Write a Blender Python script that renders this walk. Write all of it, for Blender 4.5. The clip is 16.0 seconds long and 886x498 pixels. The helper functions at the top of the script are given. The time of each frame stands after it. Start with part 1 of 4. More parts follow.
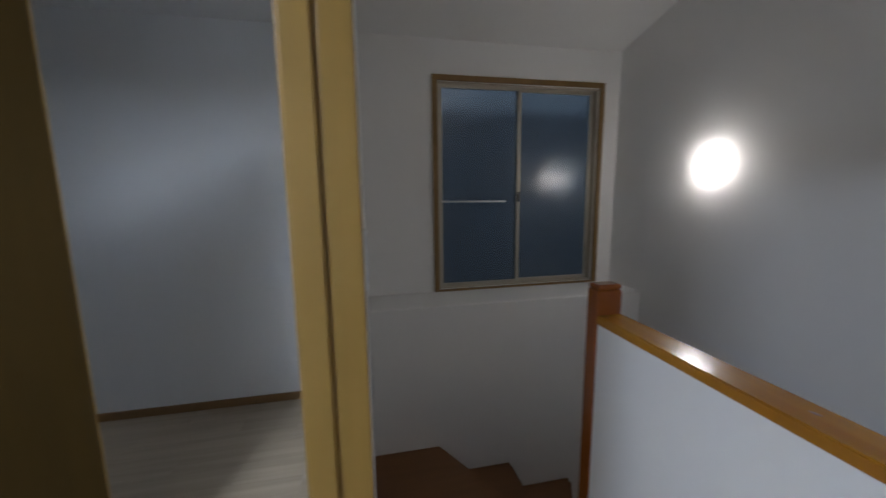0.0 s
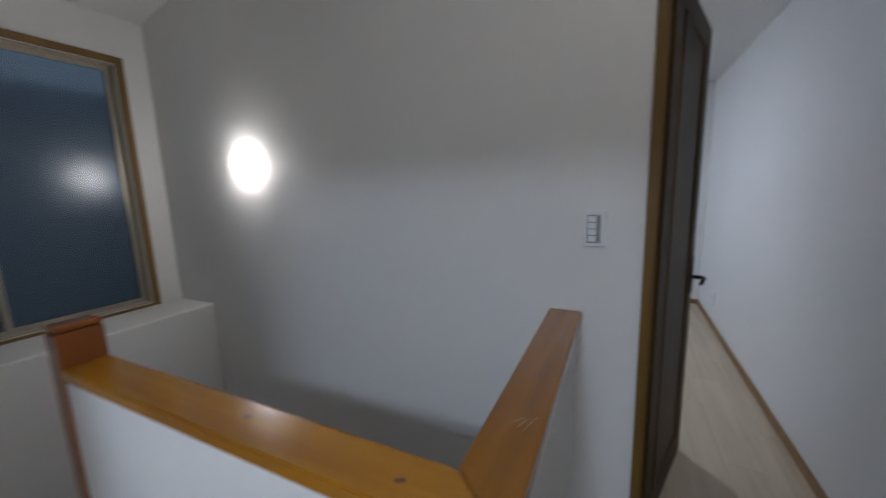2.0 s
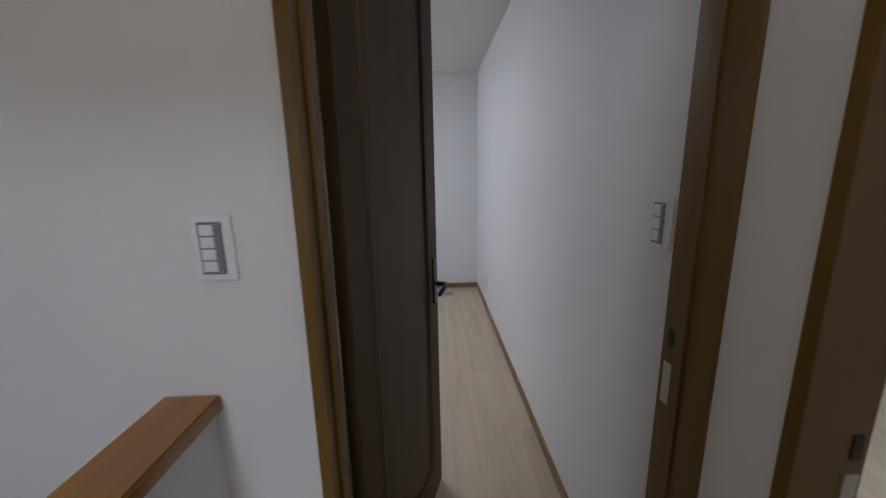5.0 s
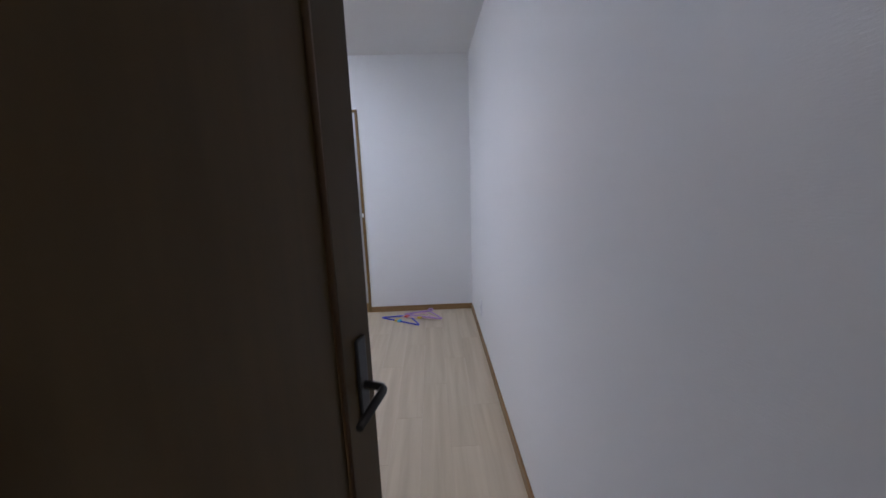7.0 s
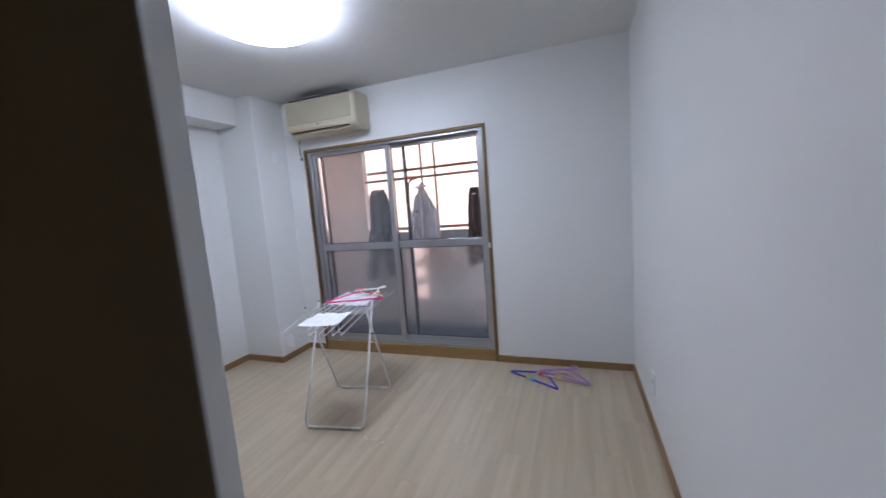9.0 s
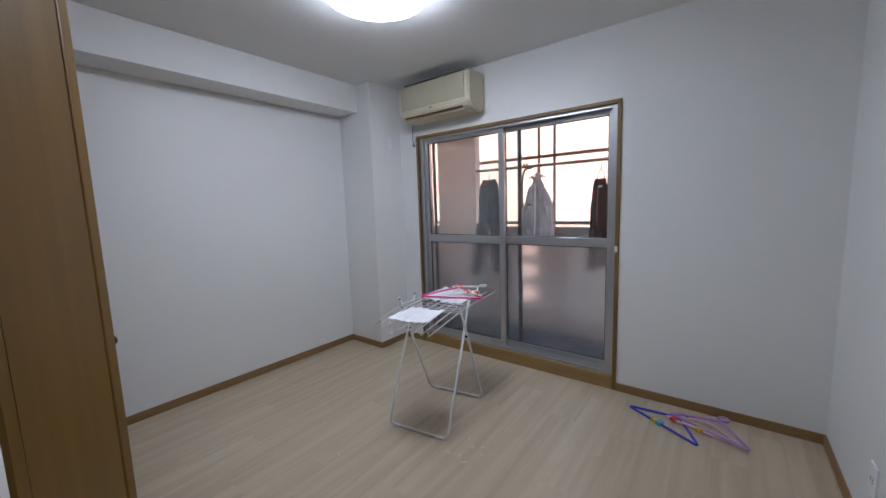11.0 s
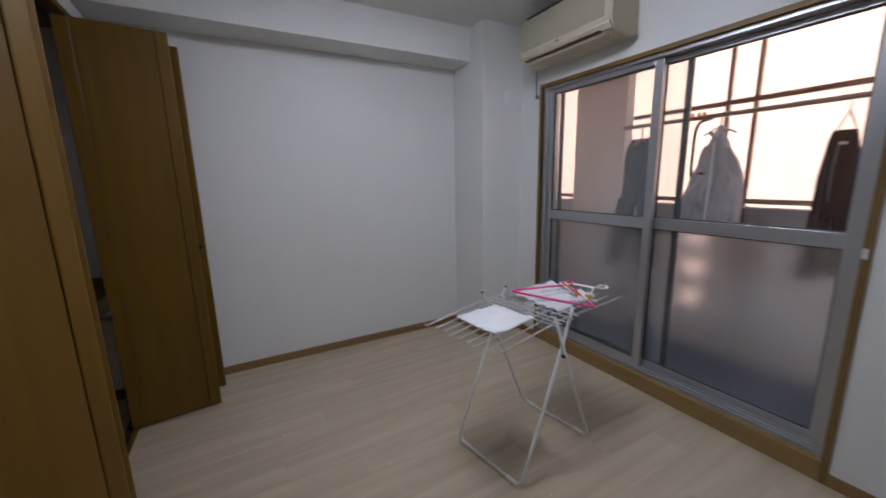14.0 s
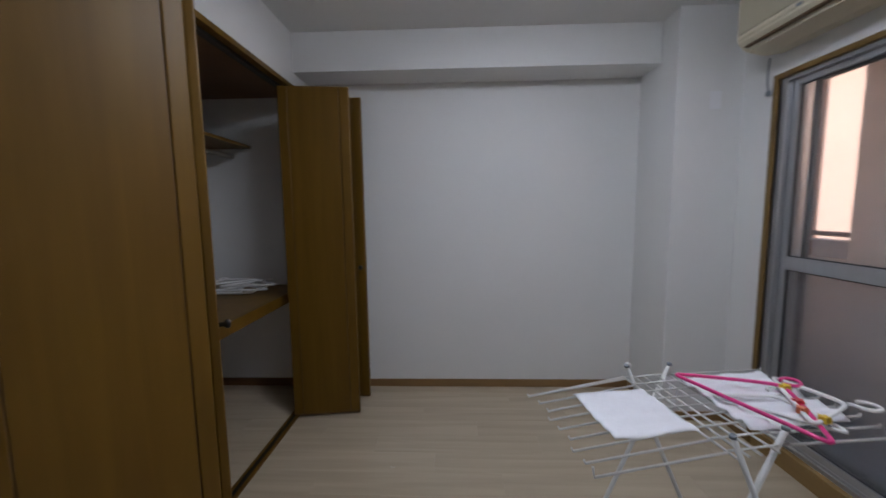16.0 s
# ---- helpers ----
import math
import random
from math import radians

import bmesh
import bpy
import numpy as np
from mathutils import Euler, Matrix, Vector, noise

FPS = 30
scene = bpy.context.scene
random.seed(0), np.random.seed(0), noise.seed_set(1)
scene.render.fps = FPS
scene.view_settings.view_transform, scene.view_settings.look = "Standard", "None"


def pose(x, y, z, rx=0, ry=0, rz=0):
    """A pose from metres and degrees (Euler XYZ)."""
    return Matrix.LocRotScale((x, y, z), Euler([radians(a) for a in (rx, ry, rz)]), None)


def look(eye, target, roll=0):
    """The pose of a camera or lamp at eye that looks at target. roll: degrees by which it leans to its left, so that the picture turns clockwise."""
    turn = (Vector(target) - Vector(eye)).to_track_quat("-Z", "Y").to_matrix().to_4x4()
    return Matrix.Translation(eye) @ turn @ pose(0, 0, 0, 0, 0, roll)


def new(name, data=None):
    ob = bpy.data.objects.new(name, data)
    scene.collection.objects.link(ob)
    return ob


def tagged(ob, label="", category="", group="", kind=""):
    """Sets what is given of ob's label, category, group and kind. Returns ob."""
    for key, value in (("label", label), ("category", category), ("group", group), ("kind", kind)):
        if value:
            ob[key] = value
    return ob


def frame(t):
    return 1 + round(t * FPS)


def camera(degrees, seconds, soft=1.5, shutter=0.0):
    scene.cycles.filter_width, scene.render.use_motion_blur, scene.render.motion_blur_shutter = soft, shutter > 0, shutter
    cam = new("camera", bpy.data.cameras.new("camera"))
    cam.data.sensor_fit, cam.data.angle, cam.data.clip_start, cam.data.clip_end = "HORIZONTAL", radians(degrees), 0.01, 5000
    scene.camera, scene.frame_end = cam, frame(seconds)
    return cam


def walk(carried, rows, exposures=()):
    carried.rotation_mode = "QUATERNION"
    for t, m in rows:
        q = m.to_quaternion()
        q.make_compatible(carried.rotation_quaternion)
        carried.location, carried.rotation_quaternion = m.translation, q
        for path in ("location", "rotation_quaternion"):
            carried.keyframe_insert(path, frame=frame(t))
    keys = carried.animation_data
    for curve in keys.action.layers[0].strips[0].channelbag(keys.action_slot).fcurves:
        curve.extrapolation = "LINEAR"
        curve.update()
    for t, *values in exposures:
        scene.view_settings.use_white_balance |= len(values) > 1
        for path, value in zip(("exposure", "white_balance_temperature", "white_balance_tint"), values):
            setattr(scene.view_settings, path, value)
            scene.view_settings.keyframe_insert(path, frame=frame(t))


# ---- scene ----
cam = camera(100.9, 16.0, shutter=0.5)
EXPOSURES = ((0.0, 1.5, 6180, 12), (1.0, 1.70, 6060, 11), (2.0, 1.78, 6040, 11), (3.2, 1.8, 6280, 13), (4.7, 1.88, 6450, 15), (7.0, 1.9, 6150, 18), (9.0, 1.9, 6100, 15), (11.5, 1.5, 6500, 13), (13.0, 1.42, 6600, 14), (14.5, 1.18, 6650, 15), (16.0, 1.19, 6650, 14))
PATH = [
    (0, (-0.975, -1.78, 1.409), (-2.912, -1.378, 1.113), -0.7),
    (0.5, (-0.944, -1.661, 1.408), (-2.765, -0.89, 1.109), -1.2),
    (1, (-0.893, -1.537, 1.394), (-2.424, -0.287, 1.09), -1.4),
    (1.5, (-0.856, -1.419, 1.381), (-2.066, 0.139, 1.053), -1.8),
    (2, (-0.844, -1.317, 1.39), (-1.708, 0.458, 1.066), -1.8),
    (2.5, (-0.832, -1.239, 1.398), (-1.308, 0.676, 1.073), -1.5),
    (3, (-0.795, -1.182, 1.391), (-0.98, 0.777, 1.033), -1.8),
    (3.5, (-0.74, -1.081, 1.387), (-0.757, 0.884, 1.012), -1.6),
    (4, (-0.667, -0.936, 1.386), (-0.664, 1.033, 1.037), -1.0),
    (4.5, (-0.597, -0.796, 1.373), (-0.549, 1.161, 0.96), -0.9),
    (7, (-0.372, 0.027, 1.361), (-0.322, 1.985, 0.956), -1.9),
    (7.5, (-0.375, 0.225, 1.335), (-0.328, 2.208, 1.075), -2.3),
    (8, (-0.362, 0.350, 1.339), (-0.362, 2.327, 1.036), -2.8),
    (8.5, (-0.333, 0.496, 1.337), (-0.691, 2.447, 1.083), -4.3),
    (9, (-0.375, 0.662, 1.335), (-1.064, 2.525, 1.102), -4.45),
    (11.5, (-0.487, 0.98, 1.309), (-1.77, 2.489, 1.026), -1.6),
    (12, (-0.518, 1.031, 1.304), (-1.862, 2.47, 0.95), -2.0),
    (12.5, (-0.547, 1.138, 1.314), (-1.937, 2.532, 0.961), -2.3),
    (13, (-0.568, 1.26, 1.308), (-1.887, 2.705, 0.896), -2.3),
    (13.5, (-0.610, 1.399, 1.298), (-2.086, 2.679, 0.829), -1.0),
    (14, (-0.635, 1.545, 1.296), (-2.350, 2.489, 0.922), -1.2),
    (14.5, (-0.695, 1.678, 1.286), (-2.527, 2.429, 1.027), -1.7),
    (15, (-0.775, 1.771, 1.287), (-2.700, 2.299, 1.104), -2.0),
    (15.5, (-0.806, 1.842, 1.291), (-2.774, 2.117, 1.079), -2.5),
    (16, (-0.797, 1.952, 1.298), (-2.785, 1.882, 1.092), -0.7),
]
walk(cam, [(t, look(eye, target, roll)) for t, eye, target, roll in PATH], EXPOSURES)

# ---- light ----
world = bpy.data.worlds.new("sky")
scene.world = world
world.use_nodes = True
wn, wl = world.node_tree.nodes, world.node_tree.links
sky = wn.new("ShaderNodeTexSky")
sky.sky_type, sky.sun_disc = "NISHITA", False
sky.sun_elevation, sky.sun_rotation = radians(32), radians(150)
wl.new(sky.outputs[0], wn["Background"].inputs[0])
wn["Background"].inputs[1].default_value = 0.15
sun_data = bpy.data.lights.new("sun", "SUN")
sun_data.energy, sun_data.angle, sun_data.color = 2.9, radians(0.6), (1.0, 0.9, 0.8)
sun = new("sun", sun_data)
sun.matrix_world = look((5, -10, 9), (0, 0, 0))
ROOM_LAMP, WALL_LAMP, SIDE_FILL, FAR_LAMP, LANDING_LAMP = 9.4, 13.5, 8.0, 27.0, 3.2
LAMP_TINT, WARM_TINT = (0.80, 0.90, 1.06), (1.0, 0.92, 0.84)


# ---- materials ----
def material(name, colour, rough=0.5, metal=0.0, grain=0.0, scale=(8, 8, 8), bump=0.0, bump_scale=200.0, second=None, stain=0.0,
             coat=0.0, transmission=0.0, emission=0.0, vary=0.0, spec=0.5, tint=None):
    """A principled surface: a base colour that shifts to a second one along a stretched noise, large faint stains, fine relief."""
    m = bpy.data.materials.new(name)
    m.use_nodes = True
    n, l = m.node_tree.nodes, m.node_tree.links
    b = n["Principled BSDF"]
    b.inputs["Roughness"].default_value = rough
    b.inputs["Metallic"].default_value = metal
    b.inputs["Coat Weight"].default_value = coat
    b.inputs["Coat Roughness"].default_value = 0.12
    b.inputs["Transmission Weight"].default_value = transmission
    b.inputs["Specular IOR Level"].default_value = spec
    b.inputs["Base Color"].default_value = (*colour, 1)
    if emission:
        b.inputs["Emission Color"].default_value = (*(tint or LAMP_TINT), 1)
        b.inputs["Emission Strength"].default_value = emission
    tc = n.new("ShaderNodeTexCoord")
    if grain or stain or vary:
        mp = n.new("ShaderNodeMapping")
        mp.inputs["Scale"].default_value = scale
        l.new(tc.outputs["Object"], mp.inputs["Vector"])
        info = n.new("ShaderNodeObjectInfo")
        off = n.new("ShaderNodeVectorMath")
        off.operation = "SCALE"
        off.inputs[0].default_value = (17.0, 31.0, 23.0)
        l.new(info.outputs["Random"], off.inputs["Scale"])
        l.new(off.outputs[0], mp.inputs["Location"])
        no = n.new("ShaderNodeTexNoise")
        no.inputs["Scale"].default_value, no.inputs["Detail"].default_value, no.inputs["Distortion"].default_value = 1.0, 6.0, 0.4
        l.new(mp.outputs[0], no.inputs["Vector"])
        ramp = n.new("ShaderNodeValToRGB")
        ramp.color_ramp.elements[0].position, ramp.color_ramp.elements[1].position = 0.36, 0.66
        two = second or tuple(c * 0.75 for c in colour)
        ramp.color_ramp.elements[0].color = (*[c + (d - c) * grain for c, d in zip(colour, two)], 1)
        ramp.color_ramp.elements[1].color = (*colour, 1)
        l.new(no.outputs["Fac"], ramp.inputs[0])
        last = ramp.outputs[0]
        big = n.new("ShaderNodeTexNoise")
        big.inputs["Scale"].default_value, big.inputs["Detail"].default_value = 1.3, 3.0
        l.new(tc.outputs["Object"], big.inputs["Vector"])
        hsv = n.new("ShaderNodeHueSaturation")
        l.new(last, hsv.inputs["Color"])
        mr = n.new("ShaderNodeMapRange")
        mr.inputs["To Min"].default_value, mr.inputs["To Max"].default_value = 1 - stain, 1 + stain
        l.new(big.outputs["Fac"], mr.inputs["Value"])
        add = n.new("ShaderNodeMath")
        add.operation = "MULTIPLY_ADD"
        add.inputs[1].default_value, add.inputs[2].default_value = vary, 1 - vary / 2
        l.new(info.outputs["Random"], add.inputs[0])
        mul = n.new("ShaderNodeMath")
        mul.operation = "MULTIPLY"
        l.new(add.outputs[0], mul.inputs[0])
        l.new(mr.outputs[0], mul.inputs[1])
        l.new(mul.outputs[0], hsv.inputs["Value"])
        l.new(hsv.outputs[0], b.inputs["Base Color"])
        rr = n.new("ShaderNodeMapRange")
        rr.inputs["To Min"].default_value, rr.inputs["To Max"].default_value = max(rough - 0.08, 0.02), min(rough + 0.08, 1)
        l.new(big.outputs["Fac"], rr.inputs["Value"])
        l.new(rr.outputs[0], b.inputs["Roughness"])
    if bump:
        bn = n.new("ShaderNodeTexNoise")
        bn.inputs["Scale"].default_value, bn.inputs["Detail"].default_value = bump_scale, 3.0
        l.new(tc.outputs["Object"], bn.inputs["Vector"])
        bp = n.new("ShaderNodeBump")
        bp.inputs["Strength"].default_value, bp.inputs["Distance"].default_value = bump, 0.002
        l.new(bn.outputs["Fac"], bp.inputs["Height"])
        l.new(bp.outputs[0], b.inputs["Normal"])
    return m


PAPER = material("wallpaper", (0.76, 0.76, 0.75), 0.5, grain=0.015, scale=(40, 40, 40), bump=0.28, bump_scale=330, stain=0.03, spec=0.4)
CEIL = material("ceiling_paper", (0.76, 0.76, 0.75), 0.85, grain=0.05, scale=(30, 30, 30), bump=0.4, bump_scale=180, stain=0.03, spec=0.2)
LAMINATE = material("pale_oak_laminate", (0.545, 0.45, 0.325), 0.36, grain=0.8, scale=(17, 1.0, 5), second=(0.425, 0.34, 0.235), bump=0.12, bump_scale=90, stain=0.06, vary=0.02)
JOINT = material("dark_joint", (0.46, 0.37, 0.26), 0.7)
TRIM = material("brown_trim", (0.17, 0.088, 0.011), 0.45, grain=0.7, scale=(14, 14, 1.5), stain=0.08, bump=0.1)
BASE = material("brown_skirting", (0.27, 0.155, 0.06), 0.5, grain=0.5, scale=(3, 3, 30), stain=0.06)
SASHWOOD = material("brown_window_casing", (0.20, 0.115, 0.03), 0.5, grain=0.6, scale=(12, 12, 2), stain=0.08)
OAK = material("golden_oak_veneer", (0.15, 0.077, 0.008), 0.45, grain=0.7, scale=(16, 16, 1.0), second=(0.104, 0.05, 0.004), stain=0.12, bump=0.08, spec=0.3)
OAKGROOVE = material("oak_groove", (0.10, 0.05, 0.015), 0.6)
LEAF = material("brown_door_veneer", (0.064, 0.037, 0.008), 0.55, grain=0.6, scale=(20, 20, 1.2), second=(0.048, 0.027, 0.006), stain=0.08, bump=0.08, spec=0.3)
LEAFPANEL = material("brown_door_panel", (0.078, 0.048, 0.016), 0.52, grain=0.6, scale=(20, 20, 1.2), second=(0.052, 0.031, 0.009), stain=0.08, bump=0.08, spec=0.3)
SILL = material("pale_brown_sill", (0.31, 0.19, 0.07), 0.5, grain=0.6, scale=(2, 20, 20), stain=0.08)
RAIL = material("varnished_rail_wood", (0.40, 0.178, 0.011), 0.2, grain=0.8, scale=(1.5, 18, 18), second=(0.30, 0.115, 0.006), stain=0.12, coat=0.4)
RAIL2 = material("varnished_rail_wood_cross", (0.34, 0.145, 0.010), 0.22, grain=0.8, scale=(18, 1.5, 18), second=(0.20, 0.072, 0.005), stain=0.12, coat=0.4)
NEWEL = material("varnished_newel_wood", (0.30, 0.09, 0.015), 0.25, grain=0.6, scale=(18, 18, 1.5), second=(0.22, 0.06, 0.01), stain=0.12, coat=0.4)
STAIR = material("brown_stair_wood", (0.17, 0.075, 0.025), 0.4, grain=0.6, scale=(18, 2, 18), stain=0.1)
ALU = material("aluminium", (0.48, 0.49, 0.51), 0.38, metal=0.75, grain=0.2, scale=(30, 30, 3), stain=0.05)
BRONZE = material("champagne_aluminium", (0.42, 0.38, 0.31), 0.4, metal=0.6, grain=0.2, scale=(30, 30, 3), stain=0.05)
GASKET = material("dark_gasket", (0.05, 0.05, 0.055), 0.6)
BLACK = material("black_metal", (0.02, 0.018, 0.017), 0.35, metal=0.4)
STEEL = material("steel_plate", (0.55, 0.53, 0.48), 0.35, metal=0.9)
PLASTIC = material("white_plastic", (0.78, 0.78, 0.77), 0.35)
PLATE = material("switch_plate", (0.80, 0.81, 0.83), 0.4)
GREY = material("grey_switch_slot", (0.20, 0.23, 0.25), 0.5)
CREAM = material("aged_cream_plastic", (0.62, 0.56, 0.42), 0.42, grain=0.15, scale=(4, 4, 4), stain=0.07)
CREAM2 = material("aged_cream_panel", (0.43, 0.39, 0.28), 0.45, grain=0.15, scale=(4, 4, 4), stain=0.07)
WIRE = material("white_coated_steel", (0.66, 0.66, 0.64), 0.35, grain=0.2, scale=(30, 30, 30), stain=0.05)
CLOTHW = material("white_cotton", (0.80, 0.80, 0.83), 0.9, grain=0.1, scale=(60, 60, 60), bump=0.4, bump_scale=400)
PINK = material("pink_plastic", (0.75, 0.05, 0.24), 0.3)
LILAC = material("lilac_plastic", (0.42, 0.26, 0.55), 0.35)
ROSE = material("pale_pink_plastic", (0.68, 0.45, 0.52), 0.35)
BLUE = material("blue_plastic", (0.05, 0.06, 0.50), 0.3)
YELLOW = material("yellow_plastic", (0.75, 0.50, 0.03), 0.35)
CYAN = material("cyan_plastic", (0.05, 0.45, 0.70), 0.35)
RED = material("red_plastic", (0.65, 0.05, 0.05), 0.35)
BALCW = material("pinkish_render", (0.79, 0.735, 0.69), 0.9, grain=0.4, scale=(6, 6, 6), bump=0.6, bump_scale=60, stain=0.06)
BALCF = material("grey_blue_balcony_coating", (0.085, 0.11, 0.155), 0.6, grain=0.4, scale=(5, 5, 5), bump=0.3, bump_scale=80, stain=0.08)
# Brown lightened to put the glare round the bars into their colour.
BARM = material("glare_pale_bar", (0.32, 0.22, 0.19), 0.5, metal=0.3)
BRACKET = material("dark_brown_bracket", (0.10, 0.07, 0.06), 0.5, metal=0.3)
# Steel brown likewise paler, with outside glare mixed in.
POLE = material("pole_steel", (0.38, 0.29, 0.25), 0.45, metal=0.3)
DENIM = material("grey_trouser_cloth", (0.062, 0.068, 0.077), 0.95, grain=0.4, scale=(40, 40, 8), bump=0.4, bump_scale=300)
SHIRT = material("pale_shirt_cloth", (0.55, 0.53, 0.55), 0.95, grain=0.8, second=(0.34, 0.34, 0.38), scale=(16, 16, 4), bump=0.4, bump_scale=300)
TRACK = material("dark_brown_trouser_cloth", (0.055, 0.035, 0.035), 0.95, grain=0.4, scale=(40, 40, 8), bump=0.4, bump_scale=300)
ORANGE = material("orange_peg", (0.75, 0.22, 0.10), 0.4)
# Peach glow of the evening sky, put into a backdrop colour.
SKYBACKDROP = material("peach_sky_backdrop", (0.82, 0.57, 0.48), 0.9, grain=0.2, scale=(0.6, 0.6, 0.6), stain=0.05)
ASPHALT = material("asphalt", (0.05, 0.05, 0.05), 0.9, grain=0.4, scale=(3, 3, 3), bump=0.5, bump_scale=30, stain=0.1)
DARKWALL = material("plain_grey_wall", (0.20, 0.21, 0.22), 0.9, grain=0.4, scale=(2, 2, 2), stain=0.1)
LAMPWHITE = material("lit_lamp_glass", (0.97, 0.98, 1.0), 0.4, emission=ROOM_LAMP)
GLOBE = material("lit_globe_glass", (1.0, 0.98, 0.95), 0.4, emission=WALL_LAMP, tint=WARM_TINT)
LANDLIT = material("lit_lamp_glass_landing", (1.0, 0.97, 0.92), 0.4, emission=LANDING_LAMP, tint=WARM_TINT)
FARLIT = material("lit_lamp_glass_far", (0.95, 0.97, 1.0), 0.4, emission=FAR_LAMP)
SIDEFILL = material("fill_lamp_glass_side", (0.95, 0.97, 1.0), 0.4, emission=SIDE_FILL)
GLASS = material("clear_glass", (0.95, 0.97, 0.96), 0.02, transmission=1.0)
FROST = material("frosted_glass", (0.88, 0.92, 0.94), 0.26, transmission=1.0)
# Deep blue tint puts the dimness outside into the glass colour.
DIMGLASS = material("dim_outside_glass", (0.22, 0.33, 0.46), 0.25, transmission=0.85)
SCRATCH = material("bare_scratched_wood", (0.55, 0.36, 0.16), 0.6)
SCRAP = material("pale_marks", (0.8, 0.78, 0.74), 0.6)


# ---- mesh helpers ----
def box(bm, x0, x1, y0, y1, z0, z1, bevel=0.0, turn=None):
    m = Matrix.Translation(((x0 + x1) / 2, (y0 + y1) / 2, (z0 + z1) / 2)) @ Matrix.Diagonal((x1 - x0, y1 - y0, z1 - z0, 1))
    vs = bmesh.ops.create_cube(bm, size=1.0, matrix=(turn @ m) if turn else m)["verts"]
    if bevel:
        es = list({e for v in vs for e in v.link_edges})
        bmesh.ops.bevel(bm, geom=es, offset=bevel, segments=2, affect="EDGES", profile=0.5)
    return bm


def B(*dims, bevel=0.0, turn=None):
    return box(bmesh.new(), *dims, bevel=bevel, turn=turn)


def boxes(*list_of_dims, bevel=0.0):
    bm = bmesh.new()
    for d in list_of_dims:
        box(bm, *d, bevel=bevel)
    return bm


def tube(bm, pts, r, sides=8, closed=False):
    """A round rod swept along points."""
    pts = [Vector(p) for p in pts]
    n = len(pts)
    rings = []
    up = Vector((0.13, 0.21, 0.97)).normalized()
    for i, p in enumerate(pts):
        a = pts[(i - 1) % n] if (closed or i > 0) else p
        b = pts[(i + 1) % n] if (closed or i < n - 1) else p
        d = (b - a).normalized()
        s = d.cross(up)
        if s.length < 0.05:
            s = d.cross(Vector((1, 0, 0)))
        s.normalize()
        t = s.cross(d)
        rr = r[i] if isinstance(r, (list, tuple)) else r
        rings.append([bm.verts.new(p + rr * (math.cos(k * 2 * math.pi / sides) * s + math.sin(k * 2 * math.pi / sides) * t)) for k in range(sides)])
    for i in range(n if closed else n - 1):
        A, C = rings[i], rings[(i + 1) % n]
        for k in range(sides):
            f = bm.faces.new((A[k], A[(k + 1) % sides], C[(k + 1) % sides], C[k]))
            f.smooth = True
    if not closed:
        bm.faces.new(rings[0][::-1])
        bm.faces.new(rings[-1])
    return bm


def T(pts, r, sides=8, closed=False):
    return tube(bmesh.new(), pts, r, sides, closed)


def rounded(pts, r=0.03, steps=5, closed=False):
    """A polyline with its corners rounded."""
    pts = [Vector(p) for p in pts]
    out = []
    n = len(pts)
    for i, p in enumerate(pts):
        if not closed and i in (0, n - 1):
            out.append(p)
            continue
        a, b = pts[(i - 1) % n], pts[(i + 1) % n]
        da, db = (a - p), (b - p)
        ra, rb = min(r, da.length * 0.45), min(r, db.length * 0.45)
        A, C = p + da.normalized() * ra, p + db.normalized() * rb
        for k in range(steps + 1):
            s = k / steps
            out.append((1 - s) ** 2 * A + 2 * s * (1 - s) * p + s * s * C)
    return out


def lathe(bm, centre, profile, axis="Z", sides=40):
    """A turned body: profile rows (radius, height) round an axis through centre."""
    rings = []
    for r, h in profile:
        ring = []
        for k in range(sides):
            a = 2 * math.pi * k / sides
            u, v = r * math.cos(a), r * math.sin(a)
            p = {"Z": (u, v, h), "Y": (u, h, v), "X": (h, u, v)}[axis]
            ring.append(bm.verts.new(Vector(centre) + Vector(p)))
        rings.append(ring)
    for A, C in zip(rings, rings[1:]):
        for k in range(sides):
            f = bm.faces.new((A[k], A[(k + 1) % sides], C[(k + 1) % sides], C[k]))
            f.smooth = True
    bm.faces.new(rings[0])
    bm.faces.new(rings[-1])
    return bm


def prism(bm, outline, z0, z1):
    lo = [bm.verts.new((x, y, z0)) for x, y in outline]
    hi = [bm.verts.new((x, y, z1)) for x, y in outline]
    bm.faces.new(lo[::-1])
    bm.faces.new(hi)
    n = len(outline)
    for i in range(n):
        bm.faces.new((lo[i], lo[(i + 1) % n], hi[(i + 1) % n], hi[i]))
    return bm


def mesh_object(name, bm, mat):
    bmesh.ops.recalc_face_normals(bm, faces=bm.faces)
    me = bpy.data.meshes.new(name)
    bm.to_mesh(me)
    bm.free()
    me.materials.append(mat)
    return new(name, me)


def part(name, bm, mat, parent, label=""):
    ob = mesh_object(name, bm, mat)
    ob.parent = parent
    if label:
        ob["label"] = label
    return ob


def empty(name, label, category, group="", kind="", at=(0, 0, 0), turn=0.0):
    ob = new(name)
    ob.matrix_world = Matrix.Translation(at) @ Matrix.Rotation(radians(turn), 4, "Z")
    ob.empty_display_size = 0.05
    return tagged(ob, label, category, group, kind)


def structure(name, bm, mat, label, category):
    return tagged(mesh_object(name, bm, mat), label, category, "", "structure")


# ---- plan ----
BACK, LEFT, CEILING = 3.575, -3.41, 2.41
FRONT = 0.94            # closet front
DOOR = 2.045
SIDE = -0.746           # closet side wall

